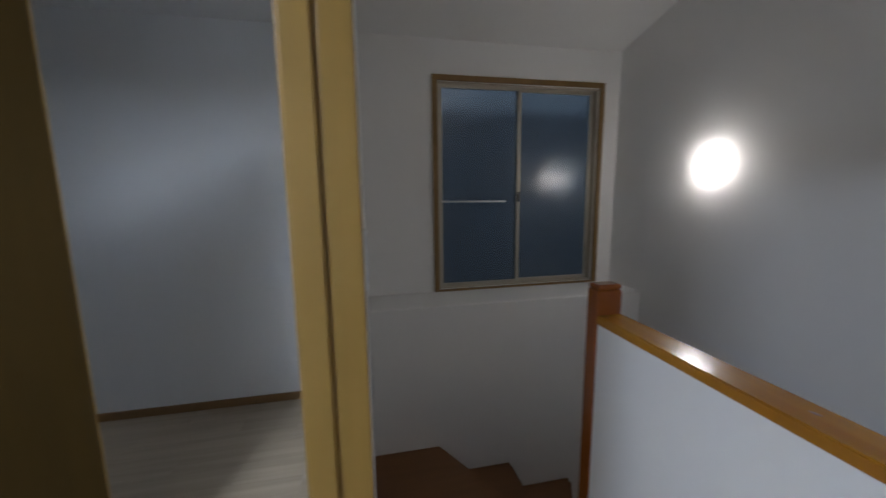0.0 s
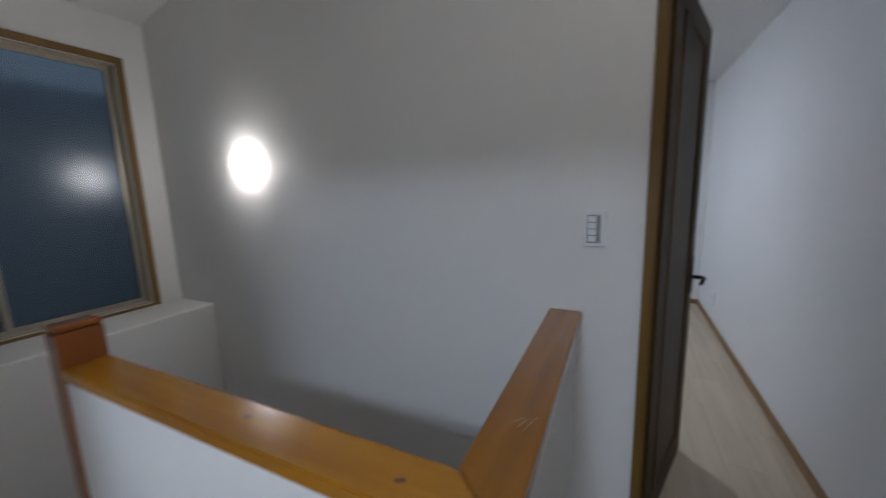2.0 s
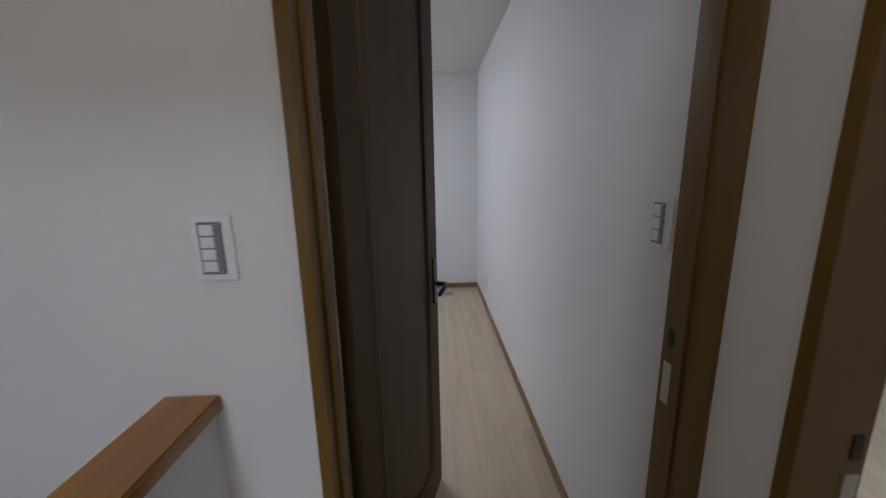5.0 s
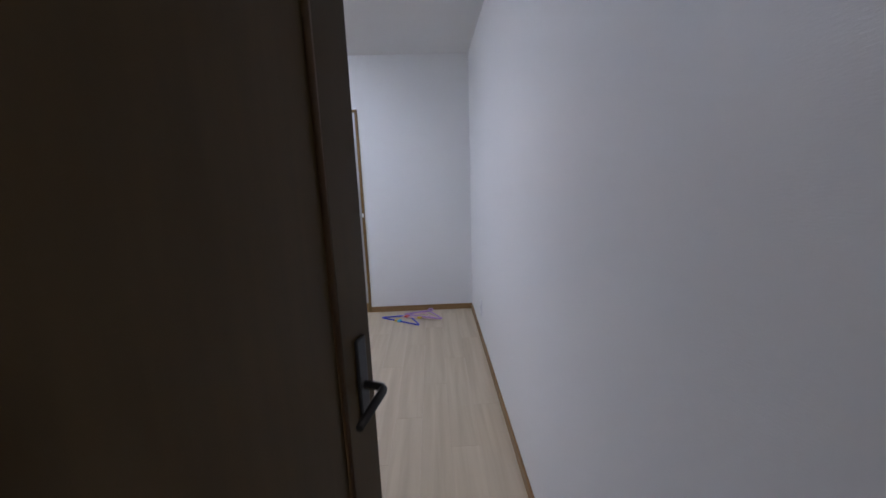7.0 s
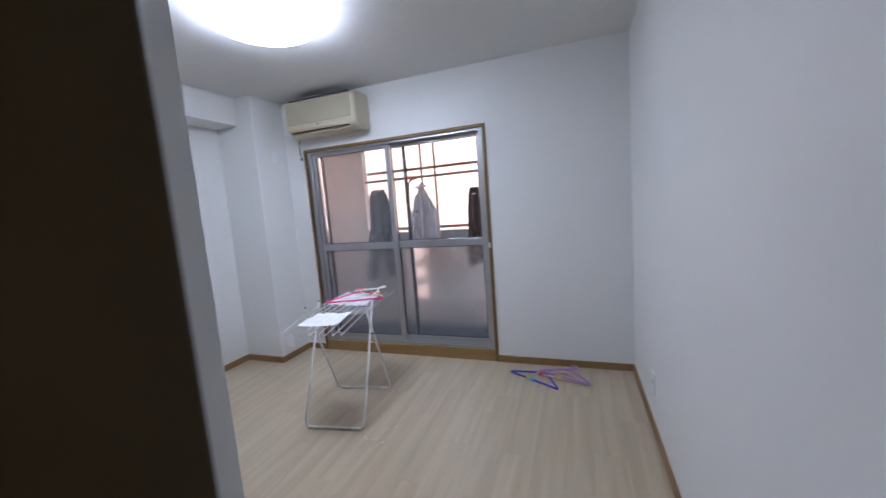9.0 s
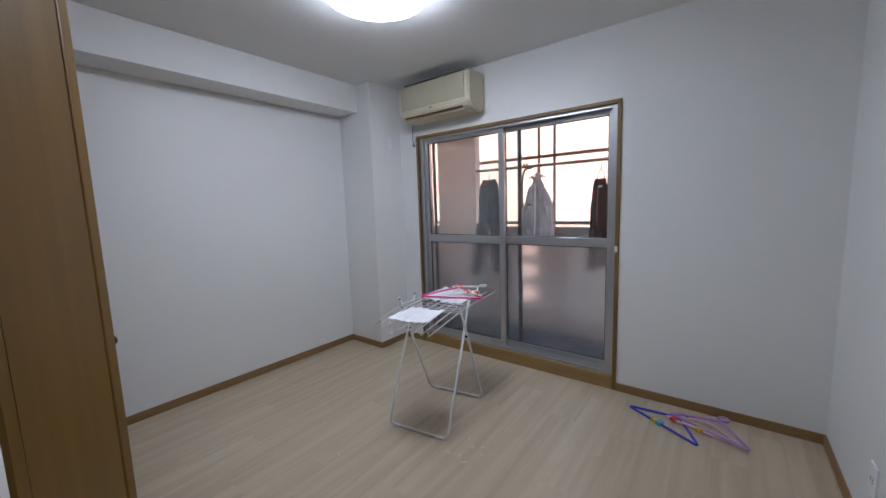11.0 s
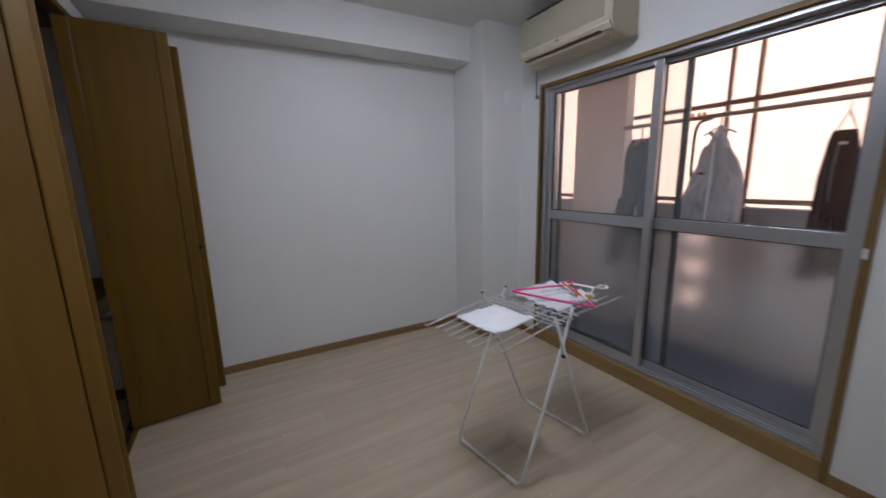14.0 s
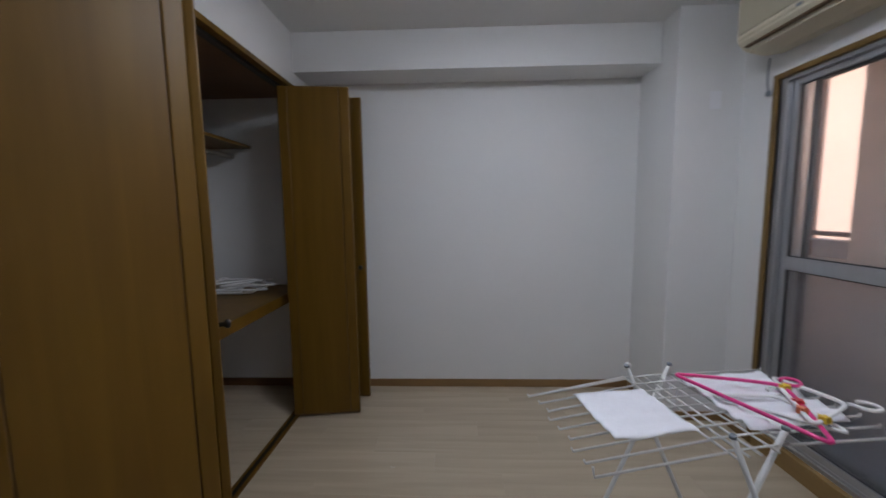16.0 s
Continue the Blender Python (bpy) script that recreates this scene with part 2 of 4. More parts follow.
# ---- walls ----
structure("wall_landing_north", boxes((-3.5, -0.77, 0, 0.1, -2.7, 3.0), (-0.77, 0.0, 0, 0.1, 2.07, 3.0)), PAPER, "white papered wall above the stairwell with a globe lamp", "wall")
structure("wall_east", boxes((0, 0.1, -0.19, BACK, -0.2, 3.0), (0, 0.1, -0.97, -0.19, 2.07, 3.0), (0, 0.1, -4.3, -0.97, -0.2, 3.0)), PAPER, "white papered partition wall with a doorway", "wall")
structure("wall_landing_south", boxes((-3.5, -1.67, -1.91, -1.79, -2.7, 3.0), (-1.67, -0.80, -1.91, -1.79, 2.07, 3.0), (-0.80, 0.0, -1.91, -1.79, -0.2, 3.0)), PAPER, "white papered wall beside the stairs with a doorway", "wall")
structure("wall_window_west", boxes((-3.5, -3.37, -1.79, -1.31, -2.7, 3.0), (-3.5, -3.37, -0.16, 0, -2.7, 3.0), (-3.5, -3.37, -1.31, -0.16, -2.7, 0.765), (-3.5, -3.37, -1.31, -0.16, 2.12, 3.0)), PAPER, "white papered wall with a sliding window over the stairs", "wall")
structure("wall_stair_ledge", B(-3.37, -3.04, -1.79, 0, -2.7, 0.75, bevel=0.008), PAPER, "white papered lower wall with a ledge under the window", "wall")
structure("wall_room_back", boxes((-3.55, -2.753, BACK, BACK + 0.15, -0.2, 2.6), (-1.05, 0.1, BACK, BACK + 0.15, -0.2, 2.6), (-2.753, -1.05, BACK, BACK + 0.15, 1.93, 2.6), (-2.753, -1.05, BACK, BACK + 0.15, -0.2, 0.06)), PAPER, "white papered wall with the balcony door", "wall")
structure("wall_room_left", B(-3.55, LEFT, 0.1, BACK, -0.2, 2.6), PAPER, "white papered bare wall", "wall")
structure("wall_beam", B(LEFT, -3.155, FRONT, 3.205, 2.172, CEILING, bevel=0.003), PAPER, "white papered boxed beam under the ceiling", "beam")
structure("wall_column", B(LEFT, -2.985, 3.205, BACK, 0, CEILING, bevel=0.003), PAPER, "white papered boxed corner column", "column")
structure("wall_closet", boxes((-1.02, SIDE, 0.1, FRONT, 0, CEILING), (-1.45, -1.02, FRONT - 0.08, FRONT, 0, CEILING), (-3.29, -1.45, FRONT - 0.08, FRONT, 2.09, CEILING), (LEFT, -3.29, FRONT - 0.08, FRONT, 0, CEILING)), PAPER, "white papered wall round the built-in closet", "wall")
structure("wall_half", boxes((-2.15, -0.965, -0.945, -0.86, -2.7, 0.919), (-1.045, -0.965, -0.86, 0, -2.7, 0.919)), PAPER, "white papered half wall round the stairwell", "half wall")
structure("wall_side_room_east", boxes((2.78, 2.9, 1.93, 2.75, -0.2, 2.6), (2.78, 2.9, -1.6, 0.25, -0.2, 2.6), (2.78, 2.9, 0.25, 1.93, 2.0, 2.6), (2.58, 2.78, -1.5, 2.65, 2.18, 2.42)), PAPER, "white papered wall of the next room", "wall")
structure("wall_side_room_ends", boxes((0.1, 2.78, 2.65, 2.75, -0.2, 2.6), (0.1, 2.78, -1.6, -1.5, -0.2, 2.6)), PAPER, "white papered end walls of the next room", "wall")
structure("wall_far_room", boxes((-3.65, -3.53, -4.3, -1.91, -0.2, 2.6), (-3.53, 0.0, -4.3, -4.2, -0.2, 2.6)), PAPER, "white papered wall of the room behind", "wall")
structure("ceiling", boxes((LEFT, 0, 0.1, BACK, CEILING, 2.52)), CEIL, "white papered room ceiling", "ceiling")
structure("ceiling_side_room", B(0.1, 2.9, -1.6, 2.75, 2.42, 2.52), CEIL, "white ceiling of the next room", "ceiling")
structure("ceiling_far_room", B(-3.65, 0.0, -4.3, -1.91, 2.45, 2.55), CEIL, "white ceiling of the room behind", "ceiling")
bm = bmesh.new()
prof = [(-3.5, 2.335), (-1.75, 2.76), (0.1, 2.76), (0.1, 2.95), (-3.5, 2.95)]
lo = [bm.verts.new((x, -1.79, z)) for x, z in prof]
hi = [bm.verts.new((x, 0.0, z)) for x, z in prof]
bm.faces.new(lo)
bm.faces.new(hi[::-1])
for i in range(5):
    bm.faces.new((lo[i], hi[i], hi[(i + 1) % 5], lo[(i + 1) % 5]))
structure("ceiling_landing", bm, CEIL, "white sloping ceiling over the stairs", "ceiling")
# Unseen shell, added to stop daylight leaking in at the gaps.
structure("roof", B(-3.8, 3.2, -4.5, BACK + 0.15, 3.0, 3.15), DARKWALL, "unseen slab over the flat, added to keep daylight out", "roof")
structure("outer_wall", boxes((-3.65, -3.55, 0.0, BACK + 0.15, -2.8, 3.0), (-0.0, 3.0, BACK, BACK + 0.15, 2.6, 3.0), (3.05, 3.2, -4.5, BACK, -2.8, 3.0)), DARKWALL, "unseen plain walls closing the building against daylight", "wall")

# ---- floor sheets under the planks ----
floor = structure("floor", boxes((LEFT, 0, 0.1, BACK, -0.2, -0.004)), JOINT, "pale oak laminate plank floor", "floor")
floor_l = structure("floor_landing", boxes((-2.15, 0, -1.79, -0.945, -0.2, -0.004), (-0.965, 0, -0.945, 0.0, -0.2, -0.004)), JOINT, "pale oak laminate landing floor", "floor")
floor_s = structure("floor_side_room", B(0.1, 2.78, -1.5, 2.65, -0.2, -0.004), JOINT, "pale oak laminate floor of the next room", "floor")
floor_f = structure("floor_far_room", B(-3.53, 0.0, -4.2, -1.91, -0.2, -0.004), JOINT, "pale oak laminate floor of the room behind", "floor")
structure("floor_below", B(-3.5, 0.0, -1.9, 0.1, -2.8, -2.7), STAIR, "brown wooden floor at the foot of the stairs", "floor")

# ---- skirting ----
SK = 0.055
structure("baseboard", boxes((-0.012, 0, 0.13, BACK - 0.012, 0, SK), (-1.027, 0, BACK - 0.012, BACK, 0, SK), (-2.985, -2.775, BACK - 0.012, BACK, 0, SK), (-2.985, -2.973, 3.193, BACK - 0.012, 0, SK), (LEFT + 0.012, -2.985, 3.193, 3.205, 0, SK), (LEFT, LEFT + 0.012, FRONT + 0.01, 3.205, 0, SK), (-1.42, SIDE + 0.012, FRONT, FRONT + 0.012, 0, SK), (SIDE, SIDE + 0.012, 0.16, FRONT, 0, SK), bevel=0.002), BASE, "brown wooden skirting board along the walls", "skirting board")
structure("baseboard_side_room", boxes((2.768, 2.78, 1.96, 2.65, 0, SK), (2.768, 2.78, -1.5, 0.2, 0, SK), (0.1, 2.768, 2.638, 2.65, 0, SK), bevel=0.002), BASE, "brown wooden skirting board in the next room", "skirting board")
structure("baseboard_far_room", boxes((-3.53, -3.518, -4.2, -1.91, 0, SK), (-3.518, 0, -4.2, -4.188, 0, SK), bevel=0.002), BASE, "brown wooden skirting board in the room behind", "skirting board")


# ---- door frames ----
def frame_x(name, x0, x1, y0, y1, label, lip=0.0):
    """A lining in a wall that runs along x."""
    e = empty(name, label, "door frame", kind="structure")
    part("jamb", boxes((x0, x0 + 0.025, y0, y1, 0, 2.07), (x0 + 0.025, x0 + 0.037, y0 + 0.045, y0 + 0.075, 0, DOOR), bevel=0.0015), TRIM, e)
    part("jamb", boxes((x1 - 0.009, x1, y0 - lip, y1, 0, 2.07), (x1 - 0.014, x1 - 0.009, y0 + 0.045, y0 + 0.075, 0, DOOR), bevel=0.0015), TRIM, e)
    part("head", B(x0 + 0.025, x1 - 0.009, y0, y1, DOOR, 2.07, bevel=0.0015), TRIM, e)
    part("threshold", B(x0 + 0.025, x1 - 0.009, y0, y1, -0.004, 0.004), BASE, e)
    return e


f1 = frame_x("door_frame_1", -0.77, 0.0, -0.015, 0.105, "brown wooden door frame of the room", lip=0.03)
part("strike_plate", B(-0.0105, -0.009, 0.064, 0.09, 0.84, 0.94), STEEL, f1, "worn steel strike plate")
part("latch_hole", B(-0.0105, -0.009, 0.068, 0.085, 0.98, 1.02), BLACK, f1)
f3 = empty("door_frame_3", "light brown wooden door frame beside the stairs", "door frame", kind="structure")
JAMB3 = material("pale_oak_jamb", (0.33, 0.20, 0.045), 0.45, grain=0.5, scale=(16, 16, 1.0), stain=0.08)
part("jamb", boxes((-1.67, -1.645, -1.912, -1.788, 0, 2.07), (-1.645, -1.634, -1.905, -1.856, 0, 2.045), (-1.645, -1.637, -1.846, -1.789, 0, 2.045), bevel=0.0015), JAMB3, f3)
part("jamb", B(-0.825, -0.80, -1.92, -1.78, 0, 2.07, bevel=0.0015), JAMB3, f3)
part("head", B(-1.645, -0.825, -1.92, -1.78, DOOR, 2.07, bevel=0.0015), JAMB3, f3)
part("threshold", B(-1.645, -0.825, -1.92, -1.78, -0.004, 0.004), BASE, f3)
f2 = empty("door_frame_2", "brown wooden door frame of the next room", "door frame", kind="structure")
part("jamb", boxes((-0.012, 0.098, -0.215, -0.19, 0, 2.07), bevel=0.0015), TRIM, f2)
part("jamb", B(-0.012, 0.112, -0.97, -0.945, 0, 2.07, bevel=0.0015), TRIM, f2)
part("head", B(-0.012, 0.112, -0.945, -0.215, DOOR, 2.07, bevel=0.0015), TRIM, f2)
part("threshold", B(-0.012, 0.112, -0.945, -0.215, -0.004, 0.004), BASE, f2)
part("strike_plate", B(0.068, 0.09, -0.2175, -0.215, 0.82, 0.92), STEEL, f2, "worn steel strike plate")
part("latch_hole", B(0.07, 0.085, -0.2175, -0.215, 0.945, 0.985), BLACK, f2)

# ---- the open room door ----
W, TH = 0.681, 0.034
door = empty("door_1", "brown veneered panel door standing open into the room", "door", kind="structure", at=(-0.712, 0.105, 0), turn=73.2)
part("leaf", boxes((0.0, W, 0, TH, 0.01, 0.16), (0.0, W, 0, TH, 1.95, 2.04), (0.0, 0.11, 0, TH, 0.16, 1.95), (W - 0.11, W, 0, TH, 0.16, 1.95), bevel=0.002), LEAF, door)
part("panel", B(0.11, W - 0.11, 0.007, TH - 0.007, 0.16, 1.95), LEAFPANEL, door, "paler brown veneered panel")
for side, y in ((0, 0.004), (1, TH - 0.004)):
    pts = [(0.116, y, 0.166), (W - 0.116, y, 0.166), (W - 0.116, y, 1.944), (0.116, y, 1.944)]
    part("moulding", T(pts, 0.010, 6, True), OAKGROOVE, door)
for side, y, s in ((0, 0.0, -1), (1, TH, 1)):
    pl = part("handle_plate", B(W - 0.068, W - 0.034, min(y, y + s * 0.008), max(y, y + s * 0.008), 0.867, 1.047, bevel=0.003), BLACK, door, "black metal handle plate")
    part("lever", T(rounded([(W - 0.05, y, 0.945), (W - 0.05, y + s * 0.052, 0.945), (W - 0.17, y + s * 0.057, 0.942)], 0.018), [0.009] * 3 + [0.009] * 4 + [0.007]), BLACK, door, "black metal lever handle")
for z in (0.35, 1.82):
    part("hinge", T([(-0.006, TH, z - 0.05), (-0.006, TH, z + 0.05)], 0.007), BLACK, door, "dark metal hinge")
part("latch", B(W, W + 0.002, 0.008, TH - 0.008, 0.93, 1.03), STEEL, door)

# ---- half wall rail and newel ----
rail = empty("stair_rail", "varnished orange-brown wooden cap rail on the half wall", "handrail")
bm = bmesh.new()
prism(bm, [(-2.15, -0.952), (-0.95, -0.952), (-1.06, -0.845), (-2.15, -0.845)], 0.919, 0.952)
bmesh.ops.bevel(bm, geom=[e for e in bm.edges], offset=0.004, segments=2, affect="EDGES")
part("long_rail", bm, RAIL, rail)
bm = bmesh.new()
prism(bm, [(-0.95, -0.9515), (-0.95, -0.001), (-1.06, -0.001), (-1.06, -0.8445)], 0.919, 0.952)
bmesh.ops.bevel(bm, geom=[e for e in bm.edges], offset=0.004, segments=2, affect="EDGES")
part("short_rail", bm, RAIL2, rail)
for x, y, a in ((-1.13, -0.905, 0.4), (-1.5, -0.89, 0.1), (-1.0, -0.5, 1.2), (-0.985, -0.25, 1.5)):
    bm = bmesh.new()
    bmesh.ops.create_uvsphere(bm, u_segments=12, v_segments=6, radius=0.5, matrix=Matrix.Translation((x, y, 0.952)) @ Matrix.Rotation(a, 4, "Z") @ Matrix.Diagonal((0.022, 0.011, 0.0014, 1)))
    part("knot", bm, STAIR, rail, "dark knot in the wood")
for k in range(3):
    part("scratch", T([(-1.01 + 0.012 * k, -0.70 - 0.01 * k, 0.9525), (-0.995 + 0.010 * k, -0.68, 0.9525), (-0.985 + 0.008 * k, -0.69 + 0.01 * k, 0.9522)], 0.0005, 5), SCRATCH, rail, "pale scratch in the varnish")
newel = empty("newel_post", "square varnished red-brown newel post at the stairhead", "post")
part("post", B(-2.217, -2.15, -0.95, -0.845, -0.9, 1.045, bevel=0.006), NEWEL, newel)
part("cap", B(-2.216, -2.151, -0.949, -0.846, 1.045, 1.066, bevel=0.009), NEWEL, newel)

# ---- stairs ----
stairs = empty("staircase", "dark brown wooden winding staircase going down", "stairs")
CX, CY = -2.2, -0.905
rim = [(-2.15, -1.79), (-3.04, -1.39), (-3.04, -0.92), (-3.04, -0.48), (-2.95, 0.0), (-2.30, 0.0)]
outer = [[(-2.15, -1.79), (-3.04, -1.79), (-3.04, -1.39)], [(-3.04, -1.39), (-3.04, -0.92)], [(-3.04, -0.92), (-3.04, -0.48)], [(-3.04, -0.48), (-3.04, 0.0), (-2.95, 0.0)], [(-2.95, 0.0), (-2.30, 0.0)]]
for i, o in enumerate(outer):
    z = -0.165 - 0.195 * i
    first = [(-2.15, -0.97)] if i == 0 else []
    part("tread", prism(bmesh.new(), first + o + [(CX, CY)], z - 0.03, z), STAIR, stairs)
    a, b = o[0], (CX, CY) if i else (-2.15, -0.97)
    nrm = Vector((-(b[1] - a[1]), b[0] - a[0])).normalized() * 0.02
    part("riser", prism(bmesh.new(), [a, b, (b[0] + nrm.x, b[1] + nrm.y), (a[0] + nrm.x, a[1] + nrm.y)], z, z + 0.165), STAIR, stairs)
for k in range(5):
    z = -1.14 - 0.195 * k
    x = -2.30 + 0.23 * k
    part("tread", B(x, x + 0.25, -0.86, 0, z - 0.03, z), STAIR, stairs)
    part("riser", B(x, x + 0.02, -0.86, 0, z, z + 0.165), STAIR, stairs)
structure("landing_edge", B(-2.19, -2.15, -1.79, -0.97, -0.165, 0.004, bevel=0.004), STAIR, "brown wooden nosing at the stairhead", "stair nosing")


# ---- sliding windows ----
def rect(bm, axis, at, d, u0, u1, v0, v1, t):
    """A rectangular ring of bars t wide in the plane axis=at, d thick."""
    for a, b, c, e in ((u0, u0 + t, v0, v1), (u1 - t, u1, v0, v1), (u0 + t, u1 - t, v0, v0 + t), (u0 + t, u1 - t, v1 - t, v1)):
        if axis == "x":
            box(bm, at, at + d, a, b, c, e, bevel=0.0015)
        else:
            box(bm, a, b, at, at + d, c, e, bevel=0.0015)
    return bm


win = empty("window_1", "sliding window with dim-tinted obscured glass and brown casing", "window", kind="structure")
part("window_frame", rect(bmesh.new(), "x", -3.44, 0.085, -1.345, -0.125, 0.73, 2.155, 0.034), SASHWOOD, win, "brown wooden casing")
part("track", rect(bmesh.new(), "x", -3.45, 0.07, -1.311, -0.159, 0.764, 2.121, 0.010), BRONZE, win)
for y0, y1, x in ((-1.301, -0.725, -3.415), (-0.755, -0.169, -3.44)):
    s = part("sash", rect(bmesh.new(), "x", x, 0.022, y0, y1, 0.774, 2.111, 0.024), BRONZE, win, "champagne aluminium sash")
    g = part("pane", B(x + 0.008, x + 0.013, y0 + 0.022, y1 - 0.022, 0.796, 2.089), DIMGLASS, s, "obscured glass tinted for the dim outside")
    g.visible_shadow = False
part("latch", B(-3.393, -3.38, -0.748, -0.732, 1.35, 1.42, bevel=0.003), BLACK, win)
tagged(mesh_object("window_bar", T([(-3.396, -1.278, 1.36), (-3.396, -0.83, 1.355)], 0.006), PLASTIC), "thin pale bar across the stair window glass", "bar")

gd = empty("window_2", "aluminium sliding balcony door with brown wooden casing", "sliding door", kind="structure")
GY = BACK - 0.012
bm = bmesh.new()
box(bm, -2.778, -2.753, GY, BACK + 0.05, 0, 1.955, bevel=0.002)
box(bm, -1.05, -1.025, GY, BACK + 0.05, 0, 1.955, bevel=0.002)
box(bm, -2.753, -1.05, GY, BACK + 0.05, 1.93, 1.955, bevel=0.002)
part("window_frame", bm, SASHWOOD, gd, "brown wooden casing")
part("window_sill", boxes((-2.753, -1.05, GY + 0.002, BACK + 0.02, 0, 0.095), bevel=0.003), SILL, gd, "pale brown wooden sill board")
bm = bmesh.new()
box(bm, -2.753, -2.715, BACK + 0.01, BACK + 0.14, 0.095, 1.93)
box(bm, -1.087, -1.05, BACK + 0.01, BACK + 0.14, 0.095, 1.93)
box(bm, -2.715, -1.087, BACK + 0.01, BACK + 0.14, 1.912, 1.93)
box(bm, -2.715, -1.087, BACK + 0.02, BACK + 0.14, 0.095, 0.115)
for y in (0.03, 0.065, 0.10):
    box(bm, -2.715, -1.087, BACK + y, BACK + y + 0.006, 0.115, 0.128)
part("track", bm, ALU, gd, "aluminium track")
for x0, x1, y, ta, tb in ((-2.712, -1.895, BACK + 0.035, 0.03, 0.048), (-1.955, -1.089, BACK + 0.075, 0.048, 0.032)):
    bm = bmesh.new()
    box(bm, x0, x0 + ta, y, y + 0.03, 0.12, 1.911, bevel=0.002)
    box(bm, x1 - tb, x1, y, y + 0.03, 0.12, 1.911, bevel=0.002)
    box(bm, x0 + ta, x1 - tb, y, y + 0.03, 0.12, 0.162, bevel=0.002)
    box(bm, x0 + ta, x1 - tb, y, y + 0.03, 1.884, 1.911, bevel=0.002)
    box(bm, x0 + ta, x1 - tb, y, y + 0.03, 0.985, 1.05, bevel=0.002)
    s = part("sash", bm, ALU, gd, "aluminium sash with a middle rail")
    part("gasket", rect(rect(bmesh.new(), "y", y + 0.008, 0.014, x0 + ta, x1 - tb, 1.05, 1.884, 0.006), "y", y + 0.008, 0.014, x0 + ta, x1 - tb, 0.162, 0.985, 0.006), GASKET, s)
    g = part("upper_pane", B(x0 + ta + 0.006, x1 - tb - 0.006, y + 0.012, y + 0.017, 1.056, 1.878), GLASS, s, "clear upper glass")
    g.visible_shadow = False
    g = part("lower_pane", B(x0 + ta + 0.006, x1 - tb - 0.006, y + 0.012, y + 0.017, 0.168, 0.979), FROST, s, "frosted lower glass")
    g.visible_shadow = False
SCREEN = material("dark_screen_frame", (0.07, 0.075, 0.08), 0.45, metal=0.4)
MESH = material("fine_insect_mesh", (0.22, 0.22, 0.23), 0.8)
MESH.node_tree.nodes["Principled BSDF"].inputs["Alpha"].default_value = 0.16
bm = bmesh.new()
for d in ((-2.69, -2.665, 0.12, 1.911), (-1.815, -1.785, 0.12, 1.911), (-2.665, -1.815, 0.12, 0.15), (-2.665, -1.815, 1.892, 1.911), (-2.665, -1.815, 1.0, 1.025)):
    box(bm, d[0], d[1], BACK + 0.115, BACK + 0.133, d[2], d[3], bevel=0.0015)
sc = part("insect_screen", bm, SCREEN, gd, "dark-framed insect screen behind the glass")
part("screen_mesh", B(-2.665, -1.815, BACK + 0.123, BACK + 0.1245, 0.15, 1.892), MESH, sc, "fine grey mesh").visible_shadow = False
part("lock", B(-1.049, -1.032, GY - 0.008, GY, 0.97, 1.01, bevel=0.003), PLASTIC, gd, "small white catch on the casing")
gs = empty("window_3", "sliding door with dim-tinted glass and brown casing in the next room", "sliding door", kind="structure")
part("window_frame", rect(bmesh.new(), "x", 2.765, 0.1, 0.25, 1.93, -0.03, 2.0, 0.04), SASHWOOD, gs)
for y0, y1, x in ((1.05, 1.885, 2.79), (0.295, 1.11, 2.82)):
    s = part("sash", rect(bmesh.new(), "x", x, 0.025, y0, y1, 0.02, 1.95, 0.05), ALU, gs)
    part("pane", B(x + 0.01, x + 0.015, y0 + 0.048, y1 - 0.048, 0.07, 1.9), DIMGLASS, s)
# Added slats block the daylight so this glass reads dark.
part("shutter", boxes(*[(2.87, 2.885, 0.25, 1.93, -0.03 + 0.1 * k, 0.063 + 0.1 * k) for k in range(20)]), DARKWALL, gs, "dark slats added behind the glass to block daylight")

# ---- closet ----
cf = empty("closet_frame", "golden brown wooden frame round the closet opening", "closet frame", kind="structure")
part("jamb", B(-1.45, -1.425, FRONT - 0.09, FRONT + 0.01, 0, 2.09, bevel=0.002), OAK, cf)
part("jamb", B(-3.29, -3.265, FRONT - 0.09, FRONT + 0.01, 0, 2.09, bevel=0.002), OAK, cf)
part("head", B(-3.265, -1.45, FRONT - 0.09, FRONT + 0.01, 2.062, 2.09, bevel=0.002), OAK, cf)
part("head_track", B(-3.265, -1.45, FRONT - 0.06, FRONT - 0.03, 2.045, 2.062), BLACK, cf)
part("floor_track", boxes((-3.265, -1.45, FRONT - 0.06, FRONT - 0.045, 0, 0.006), (-3.265, -1.45, FRONT - 0.02, FRONT + 0.0, 0, 0.006)), OAK, cf)
part("groove", B(-3.265, -1.45, FRONT - 0.045, FRONT - 0.02, -0.002, 0.002), BLACK, cf, "dark floor track groove")


